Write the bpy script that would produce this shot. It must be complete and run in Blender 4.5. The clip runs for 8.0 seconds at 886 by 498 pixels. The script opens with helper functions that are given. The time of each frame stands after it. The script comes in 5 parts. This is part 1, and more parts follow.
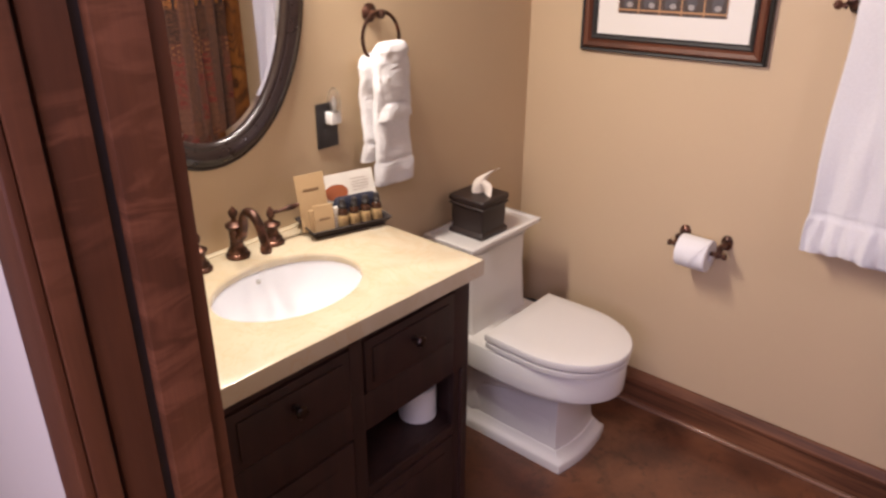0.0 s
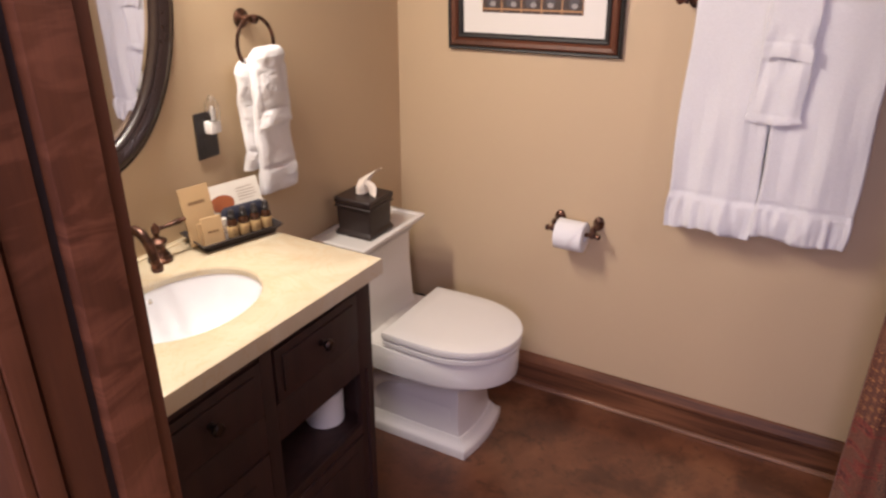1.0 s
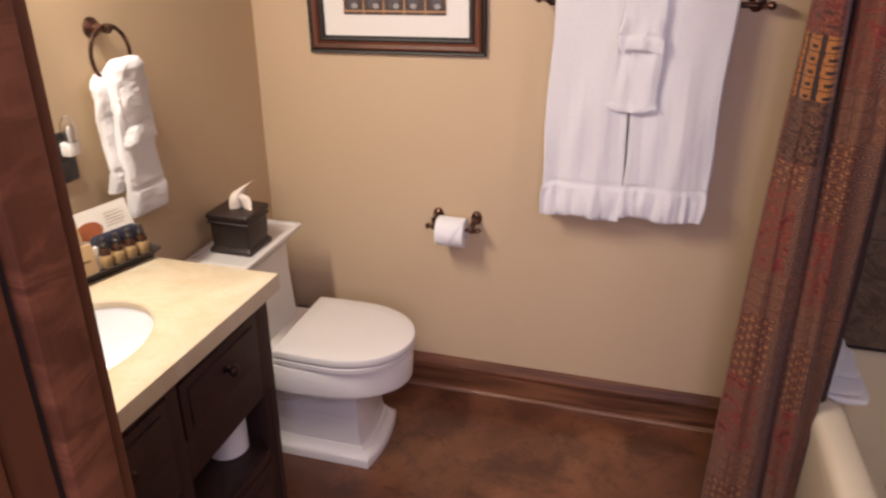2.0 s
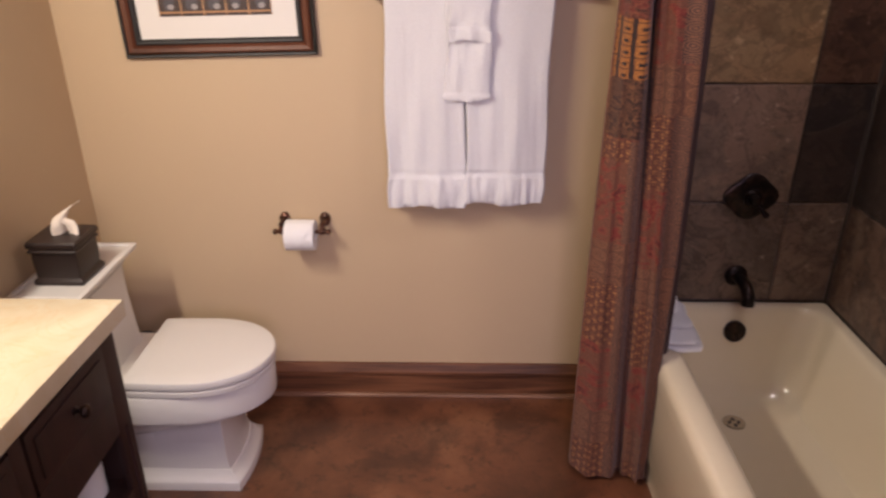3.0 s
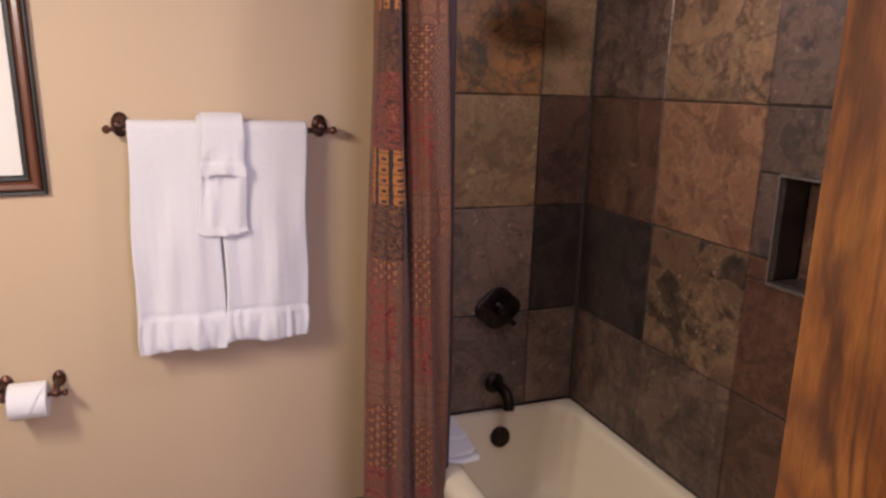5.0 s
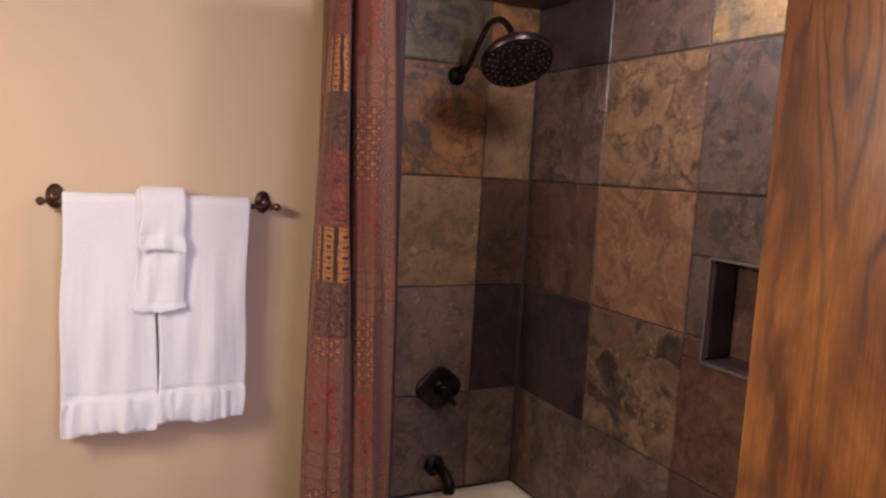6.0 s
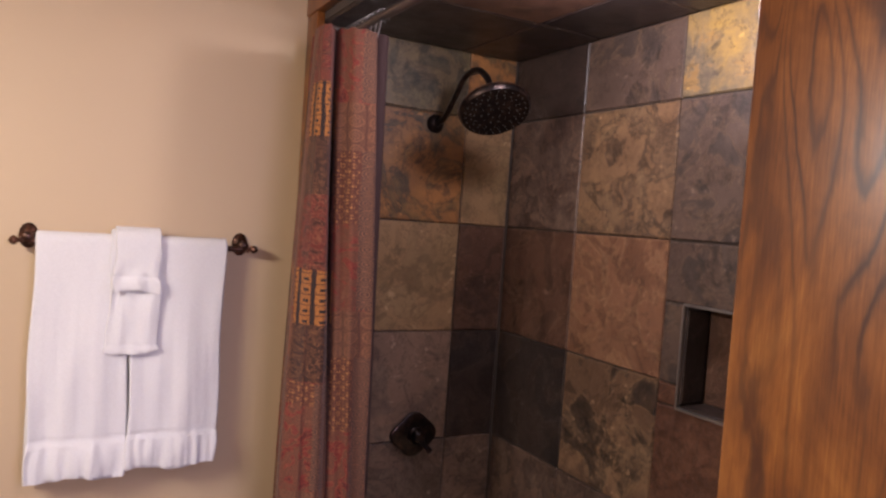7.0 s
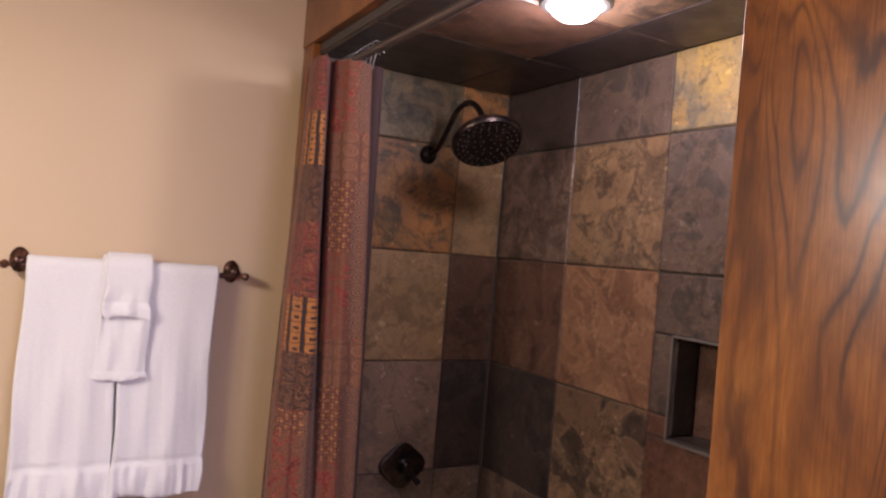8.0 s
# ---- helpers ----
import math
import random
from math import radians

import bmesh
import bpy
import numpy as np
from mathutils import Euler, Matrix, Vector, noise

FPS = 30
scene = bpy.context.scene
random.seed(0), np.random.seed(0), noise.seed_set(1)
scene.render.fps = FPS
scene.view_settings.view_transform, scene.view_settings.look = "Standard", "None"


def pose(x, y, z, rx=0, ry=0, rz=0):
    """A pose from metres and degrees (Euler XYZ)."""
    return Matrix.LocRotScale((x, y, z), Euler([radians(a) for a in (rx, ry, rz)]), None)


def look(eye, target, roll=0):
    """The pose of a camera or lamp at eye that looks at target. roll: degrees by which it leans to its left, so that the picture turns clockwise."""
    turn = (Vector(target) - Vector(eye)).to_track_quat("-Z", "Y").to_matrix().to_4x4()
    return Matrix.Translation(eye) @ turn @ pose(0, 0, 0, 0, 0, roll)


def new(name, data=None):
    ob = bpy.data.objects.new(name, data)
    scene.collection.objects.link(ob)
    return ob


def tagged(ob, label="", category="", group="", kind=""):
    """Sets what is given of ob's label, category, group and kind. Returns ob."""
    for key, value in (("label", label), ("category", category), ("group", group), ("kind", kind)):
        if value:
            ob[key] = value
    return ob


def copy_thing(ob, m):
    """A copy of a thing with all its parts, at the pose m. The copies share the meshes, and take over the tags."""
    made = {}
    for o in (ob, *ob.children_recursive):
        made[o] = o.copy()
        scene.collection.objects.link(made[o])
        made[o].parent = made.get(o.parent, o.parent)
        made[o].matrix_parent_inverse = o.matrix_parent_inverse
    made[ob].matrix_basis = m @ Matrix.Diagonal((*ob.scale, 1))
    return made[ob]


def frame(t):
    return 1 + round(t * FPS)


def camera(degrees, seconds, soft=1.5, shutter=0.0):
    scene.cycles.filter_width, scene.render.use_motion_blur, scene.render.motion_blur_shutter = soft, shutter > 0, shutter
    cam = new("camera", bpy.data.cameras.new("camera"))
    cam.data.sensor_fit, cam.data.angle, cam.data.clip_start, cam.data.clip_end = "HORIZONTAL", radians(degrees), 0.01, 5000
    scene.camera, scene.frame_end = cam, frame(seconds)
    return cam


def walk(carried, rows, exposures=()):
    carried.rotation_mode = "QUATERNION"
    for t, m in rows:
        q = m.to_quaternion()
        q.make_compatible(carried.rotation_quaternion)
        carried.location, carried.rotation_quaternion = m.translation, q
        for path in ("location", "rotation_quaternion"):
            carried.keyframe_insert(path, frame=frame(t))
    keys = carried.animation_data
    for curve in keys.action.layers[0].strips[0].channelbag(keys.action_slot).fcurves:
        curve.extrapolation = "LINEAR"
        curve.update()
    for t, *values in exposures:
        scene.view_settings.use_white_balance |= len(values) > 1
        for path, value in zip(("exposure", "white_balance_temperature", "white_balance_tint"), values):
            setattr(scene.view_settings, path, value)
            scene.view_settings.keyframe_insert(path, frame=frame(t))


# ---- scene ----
cam = camera(63.5, 8.0, soft=2.5, shutter=0.35)
PATH = [
    (0, (1.571, -2.327, 1.765), (0.386, -0.946, 0.934), 0.3),
    (0.5, (1.565, -2.36, 1.772), (0.52, -0.871, 0.94), 0.2),
    (1, (1.52, -2.402, 1.775), (0.644, -0.807, 0.945), 0.3),
    (1.5, (1.449, -2.435, 1.776), (0.767, -0.747, 0.949), 0.4),
    (1.7, (1.418, -2.440, 1.776), (0.821, -0.732, 0.956), 0.45),
    (3, (1.334, -2.441, 1.77), (1.299, -0.623, 0.938), -0.1),
    (3.5, (1.316, -2.43, 1.772), (1.503, -0.606, 0.965), -0.1),
    (4, (1.259, -2.431, 1.743), (1.672, -0.6, 1.047), 0.4),
    (4.5, (1.221, -2.432, 1.734), (1.819, -0.606, 1.166), 1.1),
    (4.7, (1.211, -2.433, 1.730), (1.860, -0.611, 1.209), 1.3),
    (6, (1.164, -2.432, 1.719), (2.058, -0.656, 1.499), 3.2),
    (6.5, (1.151, -2.436, 1.717), (2.09, -0.675, 1.577), 3.7),
    (7, (1.149, -2.44, 1.709), (2.104, -0.685, 1.626), 4.0),
    (7.5, (1.142, -2.442, 1.706), (2.109, -0.692, 1.675), 4.4),
    (8, (1.145, -2.452, 1.699), (2.115, -0.703, 1.709), 4.7),
]
walk(cam, [(t, look(eye, target, roll)) for t, eye, target, roll in PATH], exposures=[(0, -0.03, 5580, 30), (1.7, -0.08, 5720, 28), (3, -0.05, 5760, 28), (4.5, 0.04, 5520, 27), (8, 0.06, 5560, 30)])

# ---- light: bulbs over the mirror, the lamp in the shower ceiling, the hall's ceiling lamp, an added fill ----
world = bpy.data.worlds.new("world")
world.use_nodes = True
world.node_tree.nodes["Background"].inputs[0].default_value = (1.0, 0.86, 0.72, 1)
world.node_tree.nodes["Background"].inputs[1].default_value = 0.02
scene.world = world


for y in (-1.16, -1.41, -1.66):
    # shaded bulbs that throw their light down and out into the room
    data = bpy.data.lights.new("vanity_bulb", "AREA")
    data.shape, data.size, data.energy, data.color = "DISK", 0.11, 10.3, (1.0, 0.885, 0.60)
    new("vanity_bulb", data).matrix_world = look((0.17, y, 2.14), (0.17 + 0.72, y + 0.30, 2.14 - 1.02))
data = bpy.data.lights.new("shower_bulb", "POINT")
data.shadow_soft_size, data.energy, data.color = 0.075, 17.0, (1.0, 0.87, 0.71)
new("shower_bulb", data).location = (2.230, -1.06, 2.282)
# the hall's lamp overhead, and an added unseen fill panel that brightens through the doorway
hall = bpy.data.lights.new("hall_light", "AREA")
hall.energy, hall.color, hall.size = 21.0, (1.0, 0.89, 0.93), 0.7
new("hall_light", hall).matrix_world = pose(1.7, -3.0, 2.7)
fill = bpy.data.lights.new("hall_daylight", "AREA")
fill.shape, fill.energy, fill.color, fill.size, fill.size_y = "RECTANGLE", 42.5, (0.97, 0.86, 0.98), 1.0, 1.1
new("hall_daylight", fill).matrix_world = look((1.62, -3.78, 1.65), (1.45, -0.5, 1.2))


# ---- shaping helpers ----
ORIGIN = {}


def smooth(bm, angle=35):
    for f in bm.faces:
        f.smooth = True
    lim = radians(angle)
    for e in bm.edges:
        if len(e.link_faces) != 2 or e.calc_face_angle(0) > lim:
            e.smooth = False


def thing(name, place, label, category, group="", kind=""):
    """An Empty at the thing's base that carries its parts."""
    ob = new(name)
    ob.empty_display_size = 0.05
    ob.location = place
    ORIGIN[ob] = Vector(place)
    return tagged(ob, label, category, group, kind)


def part(name, bm, material, parent=None, label="", angle=35):
    """Links a bmesh, given in the room's coordinates, as one mesh under a thing or part."""
    o = ORIGIN.get(parent, Vector())
    bmesh.ops.translate(bm, vec=-o, verts=bm.verts)
    bmesh.ops.recalc_face_normals(bm, faces=bm.faces)
    smooth(bm, angle)
    me = bpy.data.meshes.new(name)
    bm.to_mesh(me)
    bm.free()
    me.materials.append(material)
    ob = new(name, me)
    if parent:
        ob.parent = parent
    ORIGIN[ob] = o
    return tagged(ob, label)


def structure(name, bm, material, label, category, angle=35):
    ob = part(name, bm, material, None, label, angle)
    return tagged(ob, "", category, "", "structure")


def box(bm, x0, x1, y0, y1, z0, z1, bevel=0.0, seg=2):
    v = bmesh.ops.create_cube(bm, size=1.0)["verts"]
    for p in v:
        p.co = Vector((x0 if p.co.x < 0 else x1, y0 if p.co.y < 0 else y1, z0 if p.co.z < 0 else z1))
    if bevel:
        edges = list({e for p in v for e in p.link_edges})
        bmesh.ops.bevel(bm, geom=edges, offset=bevel, segments=seg, profile=0.6, affect="EDGES")
    return bm


def one_box(*a, **k):
    return box(bmesh.new(), *a, **k)


def loft(bm, loops, caps=True, closed=True):
    rows = [[bm.verts.new(p) for p in loop] for loop in loops]
    n = len(rows[0])
    for a, b in zip(rows, rows[1:]):
        for i in range(n if closed else n - 1):
            j = (i + 1) % n
            bm.faces.new((a[i], a[j], b[j], b[i]))
    if caps and closed:
        bm.faces.new(rows[0][::-1])
        bm.faces.new(rows[-1])
    return bm


def axes(direction):
    d = Vector(direction).normalized()
    u = d.orthogonal().normalized()
    return u, d.cross(u), d


def lathe(bm, base, direction, profile, seg=20):
    """Turns (radius, height) pairs about an axis through base."""
    u, v, d = axes(direction)
    base = Vector(base)
    loops = []
    for r, h in profile:
        loops.append([base + d * h + (u * math.cos(a) + v * math.sin(a)) * max(r, 0.0004) for a in (2 * math.pi * i / seg for i in range(seg))])
    return loft(bm, loops)


def curve_points(pts, steps=6):
    """Catmull-Rom through points."""
    p = [Vector(q) for q in pts]
    p = [p[0] * 2 - p[1]] + p + [p[-1] * 2 - p[-2]]
    out = []
    for i in range(1, len(p) - 2):
        for s in range(steps):
            t = s / steps
            a, b, c, d = p[i - 1], p[i], p[i + 1], p[i + 2]
            out.append(0.5 * (2 * b + (c - a) * t + (2 * a - 5 * b + 4 * c - d) * t * t + (3 * b - a - 3 * c + d) * t ** 3))
    return out + [p[-2]]


def tube(bm, pts, radius, seg=12):
    """A round bar along points; radius may be a list."""
    pts = [Vector(p) for p in pts]
    n = len(pts)
    rad = radius if isinstance(radius, (list, tuple)) else [radius] * n
    t0 = (pts[1] - pts[0]).normalized()
    u = t0.orthogonal().normalized()
    loops = []
    for i, p in enumerate(pts):
        t = (pts[min(i + 1, n - 1)] - pts[max(i - 1, 0)]).normalized()
        u = (u - t * u.dot(t)).normalized()
        w = t.cross(u)
        loops.append([p + (u * math.cos(a) + w * math.sin(a)) * rad[i] for a in (2 * math.pi * k / seg for k in range(seg))])
    return loft(bm, loops)


def ring(bm, centre, normal, major, minor, seg=40, tube_seg=10):
    u, v, d = axes(normal)
    rows = []
    for i in range(seg):
        a = 2 * math.pi * i / seg
        out = u * math.cos(a) + v * math.sin(a)
        rows.append([bm.verts.new(Vector(centre) + out * (major + minor * math.cos(b)) + d * minor * math.sin(b)) for b in (2 * math.pi * k / tube_seg for k in range(tube_seg))])
    for i in range(seg):
        a, b = rows[i], rows[(i + 1) % seg]
        for k in range(tube_seg):
            j = (k + 1) % tube_seg
            bm.faces.new((a[k], a[j], b[j], b[k]))
    return bm


def rounded(x0, x1, y0, y1, r, z, n=8):
    """A rounded rectangle at height z."""
    out = []
    for cx, cy, a0 in ((x1 - r, y1 - r, 0), (x0 + r, y1 - r, 90), (x0 + r, y0 + r, 180), (x1 - r, y0 + r, 270)):
        for i in range(n + 1):
            a = radians(a0 + 90 * i / n)
            out.append(Vector((cx + r * math.cos(a), cy + r * math.sin(a), z)))
    return out
# ---- materials ----
class Nodes:
    def __init__(self, name):
        self.mat = bpy.data.materials.new(name)
        self.mat.use_nodes = True
        self.tree = self.mat.node_tree
        self.bsdf = self.tree.nodes["Principled BSDF"]

    def add(self, kind, **inputs):
        node = self.tree.nodes.new(kind)
        for key, value in inputs.items():
            self.set(node, key.replace("_", " "), value)
        return node

    def set(self, node, key, value):
        if isinstance(value, bpy.types.NodeSocket):
            self.tree.links.new(value, node.inputs[key])
        else:
            node.inputs[key].default_value = value

    def place(self, scale=(1, 1, 1), shuffle=False):
        coord = self.add("ShaderNodeTexCoord").outputs["Object"]
        m = self.add("ShaderNodeMapping", Vector=coord, Scale=scale)
        if shuffle:
            r = self.add("ShaderNodeObjectInfo").outputs["Random"]
            c = self.add("ShaderNodeCombineXYZ", X=self.math("MULTIPLY", r, 37.0), Y=self.math("MULTIPLY", r, 91.0), Z=self.math("MULTIPLY", r, 53.0))
            self.set(m, "Location", c.outputs[0])
        return m.outputs[0]

    def noise(self, vec, scale, detail=4.0, rough=0.55, distort=0.0):
        return self.add("ShaderNodeTexNoise", Vector=vec, Scale=scale, Detail=detail, Roughness=rough, Distortion=distort).outputs["Fac"]

    def math(self, op, a, b=0.0, c=0.0):
        n = self.tree.nodes.new("ShaderNodeMath")
        n.operation = op
        for i, v in enumerate((a, b, c)):
            if isinstance(v, bpy.types.NodeSocket):
                self.tree.links.new(v, n.inputs[i])
            else:
                n.inputs[i].default_value = v
        return n.outputs[0]

    def ramp(self, fac, stops, smoothly=True):
        n = self.add("ShaderNodeValToRGB", Fac=fac)
        e = n.color_ramp.elements
        while len(e) < len(stops):
            e.new(0.5)
        for el, (pos, col) in zip(e, stops):
            el.position, el.color = pos, (*col, 1)
        if not smoothly:
            n.color_ramp.interpolation = "CONSTANT"
        return n.outputs["Color"]

    def mix(self, fac, a, b, how="MIX"):
        n = self.tree.nodes.new("ShaderNodeMix")
        n.data_type, n.blend_type = "RGBA", how
        for i, v in ((0, fac), (6, a), (7, b)):
            if isinstance(v, bpy.types.NodeSocket):
                self.tree.links.new(v, n.inputs[i])
            else:
                n.inputs[i].default_value = (*v, 1) if isinstance(v, tuple) else v
        return n.outputs[2]

    def bump(self, height, strength, distance=0.002):
        self.set(self.bsdf, "Normal", self.add("ShaderNodeBump", Height=height, Strength=strength, Distance=distance).outputs[0])

    def finish(self, colour, rough=0.5, metal=0.0, **more):
        self.set(self.bsdf, "Base Color", (*colour, 1) if isinstance(colour, tuple) else colour)
        self.set(self.bsdf, "Roughness", rough)
        self.set(self.bsdf, "Metallic", metal)
        for key, value in more.items():
            self.set(self.bsdf, key.replace("_", " "), value)
        return self.mat


def span(m, fac, low, high):
    return m.math("MULTIPLY_ADD", fac, high - low, low)


def paint(name, colour, rough=0.55, bump=0.12):
    m = Nodes(name)
    v = m.place()
    broad, fine = m.noise(v, 2.3, 3), m.noise(v, 210, 3)
    dark = tuple(c * 0.93 for c in colour)
    m.bump(fine, bump, 0.0008)
    return m.finish(m.mix(m.math("MULTIPLY", broad, 0.9), dark, colour), span(m, m.noise(v, 12), rough - 0.06, rough + 0.08))


def wood(name, dark, light, grain=(14, 14, 1.2), rough=0.32, coat=0.35, bands=9.0, shuffle=True, shine=0.5):
    """Stained wood with cathedral grain along the long axis."""
    m = Nodes(name)
    v = m.place(grain, shuffle)
    warp = m.noise(v, 0.35, 2, 0.5)
    rings = m.math("SINE", m.math("MULTIPLY", m.math("ADD", warp, m.math("MULTIPLY", m.noise(v, 1.3, 3), 0.16)), bands * 6.28))
    flat = grain[0] < grain[2]
    pores = m.noise(m.place((5, 160, 160) if flat else (160, 160, 5), shuffle), 1.0, 3, 0.7)
    tone = m.math("ADD", m.math("MULTIPLY", rings, 0.17), m.math("MULTIPLY", pores, 0.75))
    patch = m.noise(m.place((1.2, 3, 3) if flat else (3, 3, 1.2), shuffle), 1.0, 2)
    tone = m.math("ADD", tone, m.math("MULTIPLY", patch, 0.35))
    mid = tuple((a + b) / 2 for a, b in zip(dark, light))
    colour = m.ramp(tone, ((0.25, dark), (0.52, mid), (0.85, light)))
    m.bump(pores, 0.18, 0.0006)
    return m.finish(colour, span(m, pores, rough - 0.05, rough + 0.12), Coat_Weight=coat, Coat_Roughness=0.18, Specular_IOR_Level=shine)


def figured_oak():
    """Varnished oak: dark growth lines in tall flames up the board, pores and a few knots."""
    m = Nodes("varnished_oak")
    spots = m.add("ShaderNodeTexVoronoi", Vector=m.place((4.2, 4.2, 2.1)), Scale=1.0, Randomness=1.0).outputs["Distance"]
    flow = m.noise(m.place((5.0, 5.0, 0.80)), 1.0, 2, 0.45, 0.9)
    shiver = m.noise(m.place((26, 26, 9)), 1.0, 3, 0.6)
    swirl = m.math("MULTIPLY", m.math("SMOOTH_MIN", spots, 0.45, 0.2), 0.06)
    phase = m.math("MULTIPLY", m.math("ADD", m.math("MULTIPLY_ADD", shiver, 0.024, flow), swirl), 215.0)
    rings = m.math("MULTIPLY_ADD", m.math("SINE", phase), 0.5, 0.5)
    where = m.ramp(m.noise(m.place((7, 7, 1.8)), 1.0, 3, 0.6), ((0.38, (0.30, 0.30, 0.30)), (0.54, (1.0, 1.0, 1.0))))
    bold = m.math("MULTIPLY", m.math("POWER", rings, 6.0), where)
    fibre = m.noise(m.place((330, 330, 14)), 1.0, 3, 0.7)
    cloud = m.noise(m.place((6, 6, 3.4)), 1.0, 5, 0.62, 0.8)
    tone = m.math("ADD", m.math("MULTIPLY", fibre, 0.30), m.math("MULTIPLY", cloud, 0.70))
    colour = m.ramp(tone, ((0.36, (0.096, 0.028, 0.005)), (0.46, (0.172, 0.056, 0.009)), (0.55, (0.255, 0.090, 0.014)), (0.66, (0.365, 0.144, 0.024))))
    colour = m.mix(m.math("MULTIPLY", m.math("POWER", rings, 1.2), 0.30), colour, (0.120, 0.037, 0.009))
    colour = m.mix(m.math("MULTIPLY", bold, 0.92), colour, (0.046, 0.014, 0.007))
    knot = m.ramp(m.math("MULTIPLY_ADD", shiver, 0.05, spots), ((0.055, (1, 1, 1)), (0.105, (0, 0, 0))))
    colour = m.mix(m.math("MULTIPLY", knot, 0.9), colour, (0.026, 0.009, 0.006))
    m.bump(m.math("SUBTRACT", fibre, m.math("MULTIPLY", bold, 0.6)), 0.12, 0.0006)
    return m.finish(colour, span(m, fibre, 0.26, 0.40), Coat_Weight=0.14, Coat_Roughness=0.2)


def curly_cherry():
    """Dark stained cherry: soft clouds along the board with curly figure across it."""
    m = Nodes("cherry_stained_jamb")
    cloud = m.noise(m.place((9, 9, 1.6), True), 1.0, 4, 0.6, 0.5)
    curl = m.noise(m.place((5, 7, 26), True), 1.0, 3, 0.55, 1.2)
    fibre = m.noise(m.place((240, 240, 7), True), 1.0, 3, 0.7)
    where = m.ramp(m.noise(m.place((4, 4, 2.4), True), 1.0, 2), ((0.46, (0, 0, 0)), (0.60, (1, 1, 1))))
    colour = m.ramp(cloud, ((0.30, (0.068, 0.0225, 0.0092)), (0.50, (0.104, 0.0350, 0.0130)), (0.70, (0.136, 0.0480, 0.0175))))
    flame = m.ramp(curl, ((0.44, (0, 0, 0)), (0.58, (1, 1, 1))))
    colour = m.mix(m.math("MULTIPLY", m.math("MULTIPLY", flame, where), 0.75), colour, (0.195, 0.070, 0.031))
    colour = m.mix(m.math("MULTIPLY", fibre, 0.35), colour, (0.034, 0.011, 0.007))
    m.bump(fibre, 0.08, 0.0005)
    return m.finish(colour, span(m, fibre, 0.46, 0.60), Specular_IOR_Level=0.25)


def bronze(name="oil_rubbed_bronze", base=(0.060, 0.033, 0.024), worn=(0.25, 0.118, 0.075)):
    m = Nodes(name)
    v = m.place()
    wear = m.ramp(m.noise(v, 34, 4, 0.6), ((0.46, base), (0.72, worn)))
    return m.finish(wear, span(m, m.noise(v, 90), 0.24, 0.42), 0.85)


def terry(name, colour=(0.83, 0.82, 0.83)):
    m = Nodes(name)
    v = m.place()
    loops = m.noise(v, 170, 4, 0.75)
    soft = m.noise(v, 18, 3)
    m.bump(m.math("ADD", loops, m.math("MULTIPLY", soft, 0.4)), 0.8, 0.004)
    return m.finish(m.mix(loops, tuple(c * 0.80 for c in colour), colour), 0.95, Sheen_Weight=0.35, Sheen_Roughness=0.6)


def china(name, colour, rough=0.09):
    m = Nodes(name)
    v = m.place()
    return m.finish(m.mix(m.noise(v, 5, 3), tuple(c * 0.96 for c in colour), colour), span(m, m.noise(v, 30), rough, rough + 0.07), Coat_Weight=0.3, Coat_Roughness=0.05)


